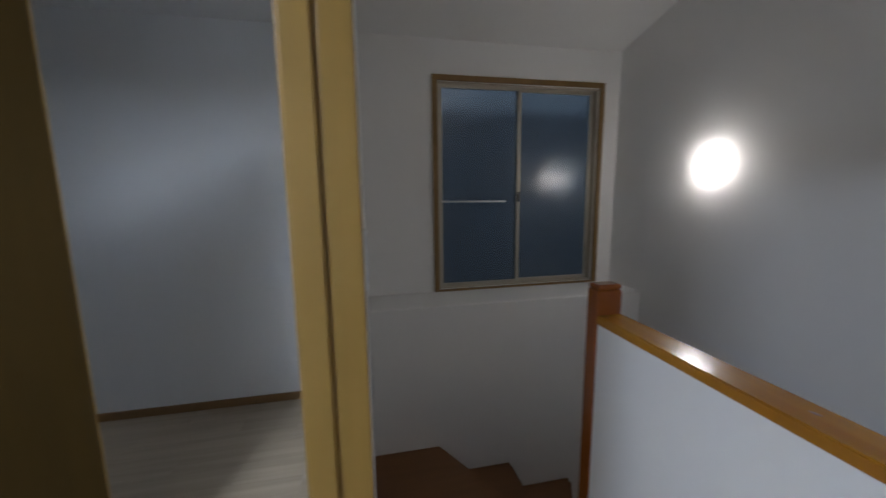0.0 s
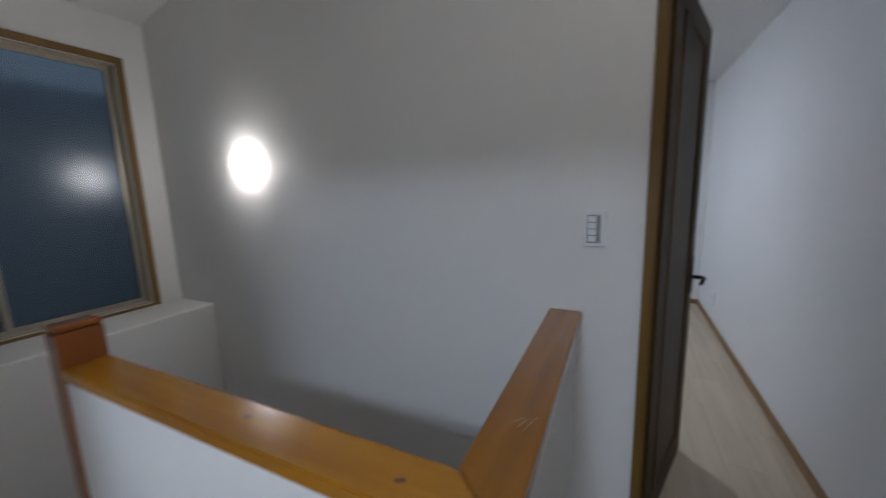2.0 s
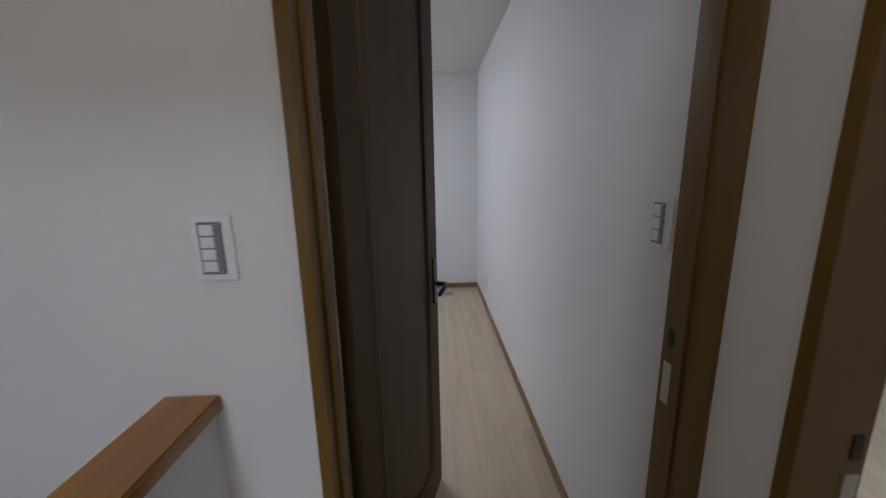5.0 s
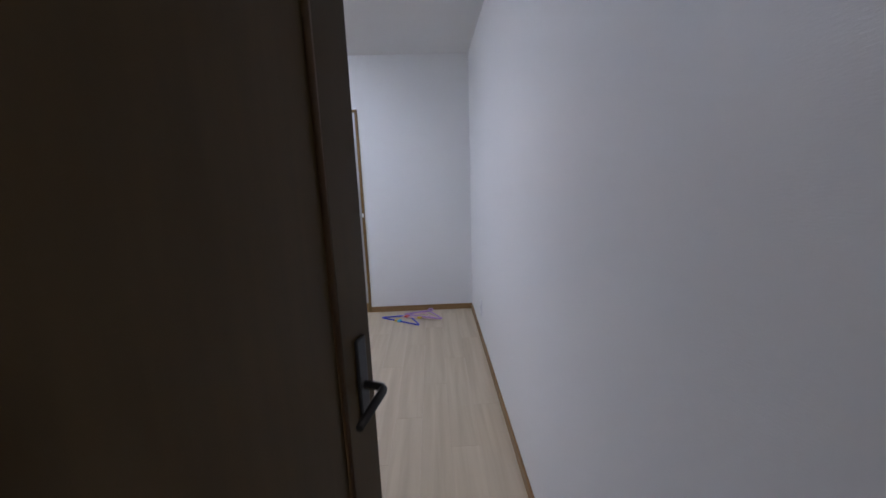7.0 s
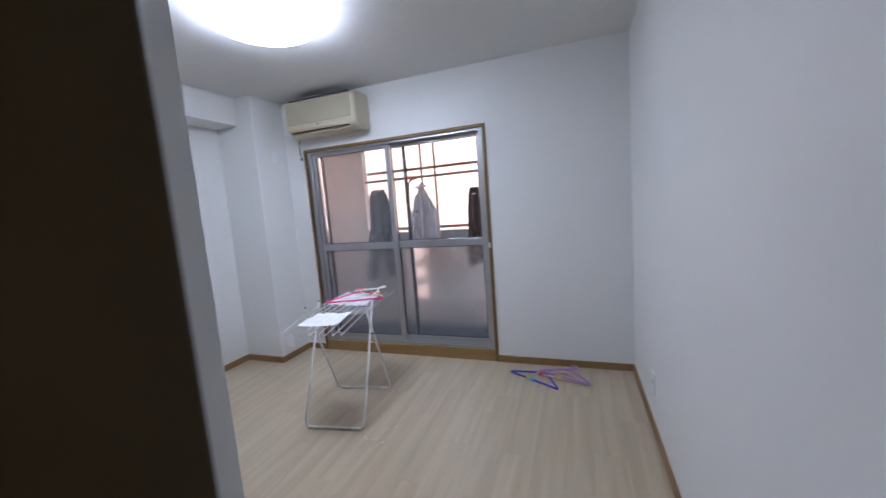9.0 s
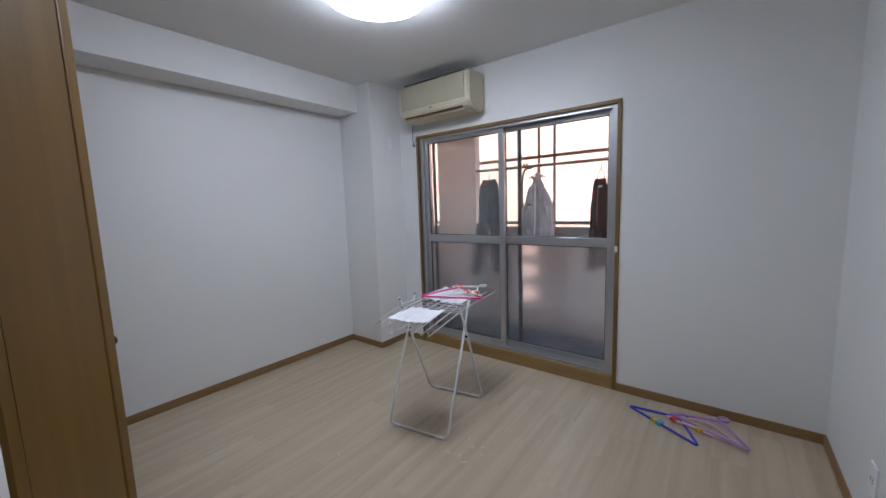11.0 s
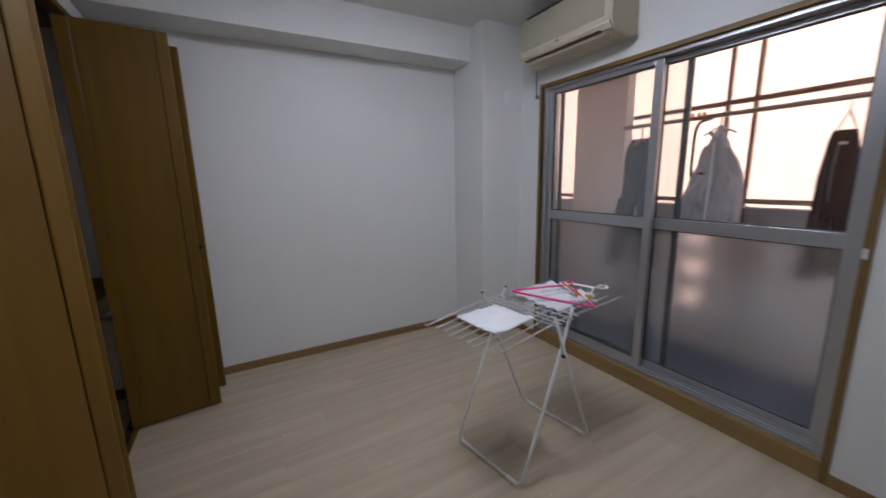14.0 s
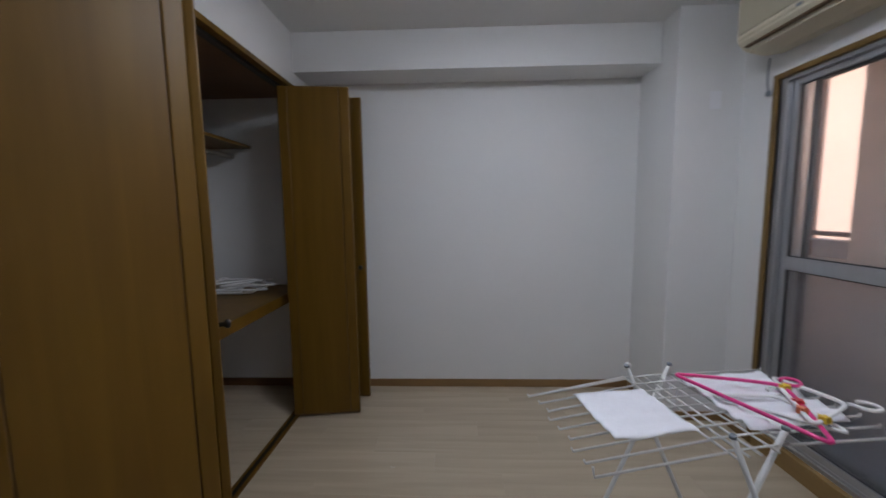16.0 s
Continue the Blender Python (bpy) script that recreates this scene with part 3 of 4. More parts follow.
def bifold(p0, p1, knob_side):
    """A bifold panel from p0 to p1 (hinge to hinge) with grooved stiles."""
    v = Vector(p1) - Vector(p0)
    e = empty("closet_door_panel", "golden oak veneered folding closet door panel, half folded", "closet door", "folding closet doors", at=(p0[0], p0[1], 0), turn=math.degrees(math.atan2(v.y, v.x)))
    w = v.length
    part("panel", B(0.062, w - 0.062, -0.012, 0.012, 0.022, 2.035), OAK, e)
    for x0, x1 in ((0.002, 0.058), (w - 0.058, w - 0.002)):
        part("stile", B(x0, x1, -0.015, 0.015, 0.022, 2.035, bevel=0.005), OAK, e)
    part("groove", boxes((0.058, 0.062, -0.009, 0.009, 0.022, 2.035), (w - 0.062, w - 0.058, -0.009, 0.009, 0.022, 2.035)), OAKGROOVE, e)
    part("bottom_edge", B(0.002, w - 0.002, -0.011, 0.011, 0.012, 0.022), OAKGROOVE, e)
    if knob_side:
        s = knob_side
        part("knob", lathe(bmesh.new(), (0.028, s * 0.014, 0.93), [(0.008, 0), (0.008, s * 0.016), (0.015, s * 0.022), (0.016, s * 0.031), (0.010, s * 0.036)], "Y", 16), BLACK, e, "small dark knob")
    return e


bifold((-1.475, 0.925), (-1.895, 1.165), 0)
bifold((-1.925, 1.165), (-2.265, 0.915), -1)
bifold((-2.983, 0.915), (-3.036, 1.325), 0)
bifold((-3.235, 1.345), (-3.262, 0.925), 1)
shelf = empty("closet_shelf", "brown wooden closet shelf with a thick front edge", "shelf")
part("board", B(LEFT, -1.02, 0.1, 0.83, 0.745, 0.775), TRIM, shelf)
part("front_edge", B(LEFT, -1.02, 0.83, 0.86, 0.715, 0.778, bevel=0.003), OAK, shelf)
top = empty("closet_top_shelf", "dark narrow upper shelf in the closet", "shelf")
part("board", B(LEFT, -1.02, 0.1, 0.50, 1.755, 1.775), TRIM, top)
part("hanging_rail", T([(LEFT, 0.36, 1.70), (-1.02, 0.36, 1.70)], 0.014), BRONZE, top)

# Added dark panel: puts shade into the closet's upper part by colour.
structure("closet_ceiling", B(LEFT, -1.02, 0.1, FRONT - 0.09, 2.10, 2.112), STAIR, "dark brown panel added to deepen the shade inside the closet", "ceiling")
structure("baseboard_closet", boxes((LEFT, -1.02, 0.1, 0.112, 0, 0.06), (LEFT, LEFT + 0.012, 0.112, 0.85, 0, 0.06), bevel=0.002), STAIR, "dark brown skirting inside the closet", "skirting board")

# ---- air conditioner ----
ac = empty("air_conditioner", "aged cream wall-mounted air conditioner above the balcony door", "air conditioner")
bm = bmesh.new()
prof = [(BACK, 2.05), (BACK - 0.10, 2.035), (BACK - 0.20, 2.06), (BACK - 0.235, 2.10), (BACK - 0.235, 2.30), (BACK - 0.20, 2.335), (BACK, 2.335)]
lo = [bm.verts.new((-2.745, y, z)) for y, z in prof]
hi = [bm.verts.new((-2.035, y, z)) for y, z in prof]
bm.faces.new(lo)
bm.faces.new(hi[::-1])
for i in range(7):
    bm.faces.new((lo[i], hi[i], hi[(i + 1) % 7], lo[(i + 1) % 7]))
bmesh.ops.bevel(bm, geom=list(bm.edges), offset=0.010, segments=2, affect="EDGES")
part("body", bm, CREAM, ac)
part("front_panel", B(-2.725, -2.075, BACK - 0.242, BACK - 0.23, 2.125, 2.31, bevel=0.004), CREAM2, ac)
part("outlet_flap", B(-2.71, -2.10, BACK - 0.2, BACK - 0.115, 2.038, 2.05, bevel=0.003, turn=Matrix.Translation((0, BACK - 0.16, 2.045)) @ Matrix.Rotation(radians(-12), 4, "X") @ Matrix.Translation((0, -BACK + 0.16, -2.045))), CREAM, ac, "cream outlet flap")
part("outlet_slot", B(-2.70, -2.11, BACK - 0.225, BACK - 0.205, 2.062, 2.070), OAKGROOVE, ac, "dark outlet slot")
# Dark strip painted in for the shadow between unit and ceiling.
part("top_shadow_strip", B(-2.72, -2.10, BACK - 0.205, BACK - 0.02, 2.335, 2.345, bevel=0.003), GASKET, ac, "dark strip painting the shadow above the unit")
part("outlet_slot", B(-2.69, -2.10, BACK - 0.168, BACK - 0.158, 2.042, 2.052), OAKGROOVE, ac, "dark outlet slot")
part("badge", B(-2.42, -2.395, BACK - 0.238, BACK - 0.234, 2.104, 2.114), GREY, ac)
cord = tagged(mesh_object("pull_cord", T([(-2.80, BACK - 0.02, 2.05), (-2.812, BACK - 0.015, 1.98), (-2.815, BACK - 0.012, 1.93), (-2.805, BACK - 0.012, 1.885)], 0.004), GREY), "grey cable stub hanging under the air conditioner", "cable")
part("plug", B(-2.815, -2.795, BACK - 0.02, BACK - 0.002, 1.865, 1.89, bevel=0.003), GREY, cord)


# ---- lamps ----
def ceiling_lamp(x, y, z, mat, label, r=0.262):
    e = empty("ceiling_lamp", label, "ceiling lamp", at=(x, y, z))
    part("base", lathe(bmesh.new(), (0, 0, 0), [(r * 0.9, 0), (r * 0.9, -0.02)], "Z", 48), PLASTIC, e)
    part("diffuser", lathe(bmesh.new(), (0, 0, 0), [(r, -0.02), (r, -0.045), (r * 0.92, -0.072), (r * 0.65, -0.09), (r * 0.2, -0.096)], "Z", 48), mat, e, "lit milky diffuser")
    part("rim", T([((r + 0.004) * math.cos(k * math.pi / 24), (r + 0.004) * math.sin(k * math.pi / 24), -0.022) for k in range(48)], 0.006, 6, True), PLASTIC, e, "white plastic rim")
    return e


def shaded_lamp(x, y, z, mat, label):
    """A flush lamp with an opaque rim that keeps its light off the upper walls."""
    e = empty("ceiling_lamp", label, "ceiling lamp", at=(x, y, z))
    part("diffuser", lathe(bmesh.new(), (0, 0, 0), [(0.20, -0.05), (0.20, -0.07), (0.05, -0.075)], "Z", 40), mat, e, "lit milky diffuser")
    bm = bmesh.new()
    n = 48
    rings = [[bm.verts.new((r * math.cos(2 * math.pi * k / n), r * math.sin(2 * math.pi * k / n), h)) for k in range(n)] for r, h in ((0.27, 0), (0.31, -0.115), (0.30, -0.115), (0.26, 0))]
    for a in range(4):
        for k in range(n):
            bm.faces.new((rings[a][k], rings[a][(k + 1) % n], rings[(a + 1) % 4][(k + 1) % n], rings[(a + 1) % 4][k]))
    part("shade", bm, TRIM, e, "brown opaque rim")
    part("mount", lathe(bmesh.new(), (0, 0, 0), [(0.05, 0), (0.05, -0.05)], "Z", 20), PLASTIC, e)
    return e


ceiling_lamp(-1.86, 2.28, CEILING, LAMPWHITE, "round white ceiling lamp, switched on", 0.28)
ceiling_lamp(-0.55, -0.75, 2.76, LANDLIT, "small round ceiling lamp over the landing, on", 0.15)
# Assumed lamp, out of view, added to brighten the next room.
ceiling_lamp(1.45, 0.7, 2.42, SIDEFILL, "unseen round ceiling lamp added to light the next room")
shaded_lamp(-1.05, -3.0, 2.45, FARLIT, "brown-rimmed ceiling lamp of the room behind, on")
wl_ = empty("wall_lamp", "round white domed glass wall lamp, switched on", "wall lamp")
part("mount", lathe(bmesh.new(), (-2.597, 0, 1.545), [(0.056, 0), (0.056, -0.014)], "Y", 32), PLASTIC, wl_)
part("globe", lathe(bmesh.new(), (-2.597, -0.012, 1.545), [(0.063, 0)] + [(0.063 * math.cos(a), -0.010 - 0.054 * math.sin(a)) for a in [0.19 * k for k in range(8)]], "Y", 36), GLOBE, wl_, "lit milky globe")


# ---- switches and sockets ----
def switch(at, turn, rows, label, name="light_switch"):
    e = empty(name, label, "light switch", "light switches", at=at, turn=turn)
    part("plate", B(-0.035, 0.035, -0.008, 0, -0.06, 0.06, bevel=0.003), PLATE, e)
    part("slot", B(0.006, 0.015, -0.0095, -0.008, -0.043, 0.043), GREY, e, "grey label strip")
    h = 0.088 / rows
    for k in range(rows):
        part("rocker", B(-0.021, 0.004, -0.011, -0.008, -0.044 + k * h + 0.0014, -0.044 + (k + 1) * h - 0.0014, bevel=0.001), PLATE, e)
    part("backing", B(-0.023, 0.005, -0.0087, -0.008, -0.045, 0.045), GREY, e)
    part("rim", rect(bmesh.new(), "y", -0.0088, 0.001, -0.024, 0.018, -0.047, 0.047, 0.0025), GREY, e)
    return e


switch((-0.918, 0, 1.243), 0, 4, "white four-rocker light switch on the landing wall")
switch((0.0, 0.163, 1.243), 90 + 180, 3, "white light switch inside the room door")
switch((-1.735, -1.79, 1.28), 180, 3, "white light switch beside the stair doorway")
so = empty("wall_socket", "white wall socket low on the wall", "socket", at=(0, 2.84, 0.28), turn=270)
part("plate", B(-0.035, 0.035, -0.008, 0, -0.06, 0.06, bevel=0.003), PLATE, so)
part("outlet", boxes((-0.012, -0.008, -0.009, -0.008, -0.01, 0.012), (0.008, 0.012, -0.009, -0.008, -0.01, 0.012)), GREY, so)
so2 = empty("wall_socket", "white wall socket low on the column", "socket", at=(-2.86, 3.205, 0.22), turn=0)
part("plate", B(-0.035, 0.035, -0.008, 0, -0.06, 0.06, bevel=0.003), PLATE, so2)
jb = empty("junction_plate", "small white blank plate high on the column", "wall plate", at=(-2.985, 3.42, 1.90), turn=90)
part("plate", B(-0.03, 0.03, -0.006, 0, -0.05, 0.05, bevel=0.003), PLATE, jb)

# ---- drying rack ----
RX, RY, RT = -1.882, 2.640, 9.5
rack = empty("drying_rack", "white wire folding laundry rack on crossed legs", "drying rack", at=(RX, RY, 0), turn=RT)
RH = 0.69
for s, u, tv, fy in ((-1, 0.199, 0.115, -0.222), (1, 0.209, -0.045, 0.285)):
    part("leg_frame", T(rounded([(-u, tv, RH + 0.045), (-u, fy, 0.0085), (u, fy, 0.0085), (u, tv, RH + 0.045)], 0.045), 0.0075, 8), WIRE, rack)
    for x in (-u, u):
        part("foot", T([(x * 0.9, fy, 0.0092), (x * 0.6, fy, 0.0092)], 0.009, 8), PLASTIC, rack)
        part("end_cap", T([(x, tv, RH + 0.043), (x, tv - 0.001 * s, RH + 0.052)], 0.0088, 8), GREY, rack, "grey plastic end cap")
for x in (-0.205, 0.205):
    part("pivot", T([(x - 0.014, 0.035, 0.525), (x + 0.014, 0.035, 0.525)], 0.006, 8), BLACK, rack)
for y in (-0.045, -0.01, 0.025, 0.075, 0.12):
    part("cross_wire", T([(-0.222, y, RH + 0.02 * y), (0.222, y, RH + 0.02 * y)], 0.0034, 6), WIRE, rack)
for k in range(9):
    x = -0.205 + 0.051 * k
    near = 0.415 + (0.012 if k in (0, 8) else 0.0) - 0.008 * (k % 3)
    far = 0.42 + (0.02 if k in (0, 8) else 0.0) - 0.010 * (k % 2)
    xn, xf = -0.165 + 0.0475 * k, -0.155 + 0.050 * k
    up = 0.026 if k == 8 else 0.009
    part("wing_wire", T([(x, -0.05, RH + 0.002), (xn, -near, RH - 0.014), (xn, -near - 0.004, RH - 0.014 + up)], 0.0034, 6), WIRE, rack)
    part("wing_wire", T([(x, 0.125, RH + 0.005), (xf, far, RH + 0.022), (xf, far + 0.003, RH + 0.031)], 0.0034, 6), WIRE, rack)
    part("centre_wire", T([(x, -0.05, RH + 0.006), (x, 0.125, RH + 0.008)], 0.003, 6), WIRE, rack)
part("brace_wire", T([(-0.222, -0.045, RH), (-0.165, -0.425, RH - 0.012)], 0.0034, 6), WIRE, rack)
part("knob", T([(-0.215, -0.03, RH), (-0.222, -0.03, RH + 0.038)], 0.004, 6), WIRE, rack)
bm = bmesh.new()
bmesh.ops.create_uvsphere(bm, u_segments=14, v_segments=8, radius=0.011, matrix=Matrix.Translation((-0.223, -0.03, RH + 0.043)))
part("knob_ball", bm, PLASTIC, rack)


def cloth(at, turn, w, d, slope, seed, name, label, sag=0.004):
    """A thin limp rectangle with uneven edges lying on the wires."""
    rnd = random.Random(seed)
    bm = bmesh.new()
    nx, ny = 22, 22
    for side in (0, 1):
        g = []
        for j in range(ny + 1):
            row = []
            for i in range(nx + 1):
                x, y = (i / nx - 0.5) * w, (j / ny - 0.5) * d
                e = noise.noise((x * 34 + seed, y * 34, 0.3)) * 0.011
                z = y * slope + sag * math.sin(i * 1.35) * 0.5 + noise.noise((x * 14, y * 14 + seed, 1.0)) * 0.007 + abs(noise.noise((x * 9 + y * 5, seed, 2.0))) * 0.010 + (0.0022 if side else 0)
                row.append(bm.verts.new((x + e * (1 if j in (0, ny) else 0.3), y + e * (1 if i in (0, nx) else 0.3), z)))
            g.append(row)
        for j in range(ny):
            for i in range(nx):
                f = bm.faces.new((g[j][i], g[j][i + 1], g[j + 1][i + 1], g[j + 1][i]))
                f.smooth = True
        if side:
            for k in range(nx):
                bm.faces.new((old[0][k], old[0][k + 1], g[0][k + 1], g[0][k]))
                bm.faces.new((old[ny][k], old[ny][k + 1], g[ny][k + 1], g[ny][k]))
            for k in range(ny):
                bm.faces.new((old[k][0], old[k + 1][0], g[k + 1][0], g[k][0]))
                bm.faces.new((old[k][nx], old[k + 1][nx], g[k + 1][nx], g[k][nx]))
        old = g
    ob = mesh_object(name, bm, CLOTHW)
    ob.matrix_world = Matrix.Translation(at) @ Matrix.Rotation(radians(turn), 4, "Z")
    return tagged(ob, label, "cloth")


cloth((-1.858, 2.470, RH + 0.002), RT - 2, 0.238, 0.238, 0.03, 3, "white_cloth", "small white cloth lying flat on the rack")
cloth((-1.905, 2.87, RH + 0.024), 4, 0.29, 0.28, 0.06, 8, "white_cloth", "crumpled white cloth on the far wing of the rack", 0.012)


def hanger(name, at, turn, w, h, mat, label, decor=(), tilt=0.0, r=0.0062, size=0.026):
    """A plastic clothes hanger lying flat, hook towards +y."""
    e = empty(name, label, "clothes hanger", "clothes hangers")
    e.matrix_world = Matrix.Translation(at) @ Matrix.Rotation(radians(turn), 4, "Z") @ Matrix.Rotation(radians(tilt), 4, "X")
    body = rounded([(-w / 2, 0, 0), (w / 2, 0, 0), (w * 0.16, h * 0.72, 0), (0, h, 0), (-w * 0.16, h * 0.72, 0)], 0.03, 5, True)
    part("body", T(body, r, 8, True), mat, e)
    hook = [(0, h, 0), (0, h + 0.012, 0)] + [(0.024 * math.sin(a), h + 0.04 - 0.024 * math.cos(a), 0) for a in [0.25 + 0.42 * k for k in range(13)]]
    part("hook", T(hook, r * 0.9, 8), mat, e)
    for x, y, m, nm in decor:
        bm = bmesh.new()
        pts = []
        for k in range(10):
            rr = size if k % 2 == 0 else size * 0.5
            pts.append((x + rr * math.cos(k * math.pi / 5), y + rr * math.sin(k * math.pi / 5)))
        prism(bm, pts, -0.004, 0.013)
        part(nm, bm, m, e)
    return e


def lie(p1, p2):
    d = Vector(p2) - Vector(p1)
    return ((p1[0] + p2[0]) / 2, (p1[1] + p2[1]) / 2), math.degrees(math.atan2(d.y, d.x)), d.length


(c, a, w_) = lie((-0.908, 3.395), (-0.528, 3.172))
hanger("clothes_hanger", (c[0], c[1], 0.008), a, w_, 0.15, BLUE, "blue plastic clothes hanger lying on the floor", ((-0.03, 0.0, YELLOW, "star"), (-0.005, 0.0, CYAN, "star")), r=0.0075)
(c, a, w_) = lie((-0.712, 3.371), (-0.350, 3.270))
hanger("clothes_hanger", (c[0], c[1], 0.019), a, w_, 0.12, ROSE, "pale pink plastic clothes hanger lying on the floor", ((-0.13, 0.005, RED, "star"), (0.0, 0.0, YELLOW, "star")))
(c, a, w_) = lie((-0.690, 3.400), (-0.314, 3.238))
hanger("clothes_hanger", (c[0], c[1], 0.031), a, w_, 0.15, LILAC, "lilac plastic clothes hanger lying on the floor", r=0.0072)
hanger("clothes_hanger", (-1.835, 2.77, RH + 0.044), 22, 0.42, 0.20, PINK, "bright pink plastic clothes hanger on the rack", ((0.015, 0.185, YELLOW, "star"), (0.075, 0.125, RED, "star")), tilt=5, r=0.0058, size=0.015)
hanger("clothes_hanger", (-1.84, 2.915, RH + 0.058), -24, 0.30, 0.12, PLASTIC, "white plastic clothes hanger on the rack", ((0.08, 0.0, ORANGE, "star"), (0.12, 0.03, YELLOW, "star")), tilt=4, r=0.0056, size=0.014)
hanger("clothes_hanger", (-1.80, 2.84, RH + 0.034), 48, 0.30, 0.11, PLASTIC, "white plastic clothes hanger under the pink one", tilt=3, r=0.005)
for k, (x, y, t_) in enumerate(((-3.10, 0.40, 80), (-3.04, 0.48, 95), (-3.12, 0.52, 60), (-3.02, 0.58, 100), (-3.14, 0.56, 72), (-3.06, 0.62, 100), (-3.10, 0.46, 130))):
    hanger("clothes_hanger", (x, y, 0.783 + 0.011 * k), t_, 0.36, 0.15, PLASTIC, "white plastic clothes hanger in a heap on the shelf")

# ---- things in the next rooms ----
for k, (p, q) in enumerate((((2.176, 1.935), (2.235, 1.52)), ((2.225, 1.93), (2.285, 1.49)))):
    e = empty("curtain_rod", "dark brown metal rod lying on the floor", "rod", "loose rods")
    part("rod", T([(*p, 0.011), (*q, 0.011)], 0.010, 10), POLE, e)
    part("end_cap", T([(*q, 0.012), (q[0] + 0.004, q[1] - 0.025, 0.012)], 0.012, 10), BLACK, e)
part("bracket", B(2.245, 2.265, 1.69, 1.71, 0.0, 0.035, bevel=0.003), BLACK, e)
# Wood darkened so its colour carries the shade on the leaf's face.
DARKOAK = material("shade_dark_wood", (0.048, 0.027, 0.004), 0.7, grain=0.6, scale=(16, 16, 1.0), stain=0.1, spec=0.15)
structure("wall_far_partition", B(-1.75, -1.66, -4.2, -3.16, 0, 2.45), PAPER, "white papered partition in the room behind", "wall")
d4 = empty("door_4", "dark brown wooden door standing open in the room behind", "door", kind="structure", at=(-1.70, -3.12, 0), turn=140.6)
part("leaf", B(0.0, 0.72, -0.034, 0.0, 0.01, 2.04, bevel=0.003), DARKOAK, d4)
# Highlight along the leaf's edge, painted as a pale strip.
part("edge_band", B(0.72, 0.723, -0.034, 0.0, 0.01, 2.04), JAMB3, d4, "edge of the door, paler to show it lit")
part("hinge", T([(-0.006, -0.036, 0.3), (-0.006, -0.036, 0.4)], 0.007), BLACK, d4)
part("hinge", T([(-0.006, -0.036, 1.75), (-0.006, -0.036, 1.85)], 0.007), BLACK, d4)

# ---- balcony ----
BY = 4.70
structure("balcony_floor", B(-5.2, 1.0, BACK + 0.15, BY + 0.12, -0.25, -0.08), BALCF, "grey-blue coated balcony floor", "balcony floor")
VENT = ((0.245, 0.365), (0.50, 0.62), (0.745, 0.855))
VX0, VX1 = -2.265, -2.125
parapet = [(-5.2, VX0, BY, BY + 0.12, -0.08, 0.92), (VX1, 1.0, BY, BY + 0.12, -0.08, 0.92)]
for za, zb in zip([-0.08] + [v[1] for v in VENT], [v[0] for v in VENT] + [0.92]):
    parapet.append((VX0, VX1, BY, BY + 0.12, za, zb))
structure("balcony_parapet", boxes(*parapet), BALCW, "pinkish rendered balcony parapet with vent openings", "parapet")
structure("balcony_slab", B(-5.2, 1.0, BACK + 0.15, BY + 0.2, 2.35, 2.5), BALCW, "rendered slab above the balcony", "balcony ceiling")
structure("balcony_pillar", B(-3.345, -2.792, BY - 0.10, BY, -0.08, 2.35, bevel=0.006), BALCW, "pinkish rendered balcony pillar", "pillar")
structure("balcony_end_wall", boxes((-5.3, -5.2, BACK, BY + 0.12, -0.25, 2.5), (1.0, 1.1, BACK, BY + 0.12, -0.25, 2.5)), BALCW, "rendered end walls of the balcony", "wall")
structure("balcony_house_wall", boxes((-5.2, -3.55, BACK + 0.02, BACK + 0.15, -0.25, 2.5), (0.1, 1.0, BACK + 0.02, BACK + 0.15, -0.25, 2.5)), BALCW, "rendered outer wall on the balcony", "wall")
scr = empty("balcony_screen", "brown metal bar frame above the balcony parapet", "balcony screen")
for x in (-1.91, -2.08):
    part("upright", B(x - 0.012, x + 0.012, BY + 0.03, BY + 0.055, 0.92, 2.35), BARM, scr)
for x in (-3.75, -0.6, 0.3):
    part("upright", B(x - 0.012, x + 0.012, BY + 0.03, BY + 0.055, 0.92, 2.35), BARM, scr)
part("bar", B(-2.84, 1.0, BY + 0.028, BY + 0.057, 1.780, 1.812), BARM, scr)
part("bar", B(-5.2, 1.0, BY + 0.02, BY + 0.065, 1.078, 1.112), BARM, scr)
part("cap_strip", B(-5.2, 1.0, BY + 0.01, BY + 0.06, 1.046, 1.056), PLASTIC, scr, "white cap strip")
part("kerb_panel", B(-5.2, 1.0, BY + 0.035, BY + 0.05, 0.92, 1.046), ALU, scr, "grey metal panel under the bars")
pole = empty("laundry_pole", "brown metal laundry pole across the balcony", "laundry pole")
PZ, PY = 1.655, 4.25
part("pole", T([(-2.56, PY, PZ), (0.9, PY, PZ)], 0.014, 10), POLE, pole)
for x in (-1.94, 0.6):
    part("bracket", T(rounded([(x, PY, PZ - 0.012), (x - 0.11, PY + 0.03, PZ - 0.025), (x - 0.16, PY + 0.12, 1.27), (x - 0.17, BY, 0.80)], 0.11), 0.010, 8), BRACKET, pole, "dark bent bracket arm")


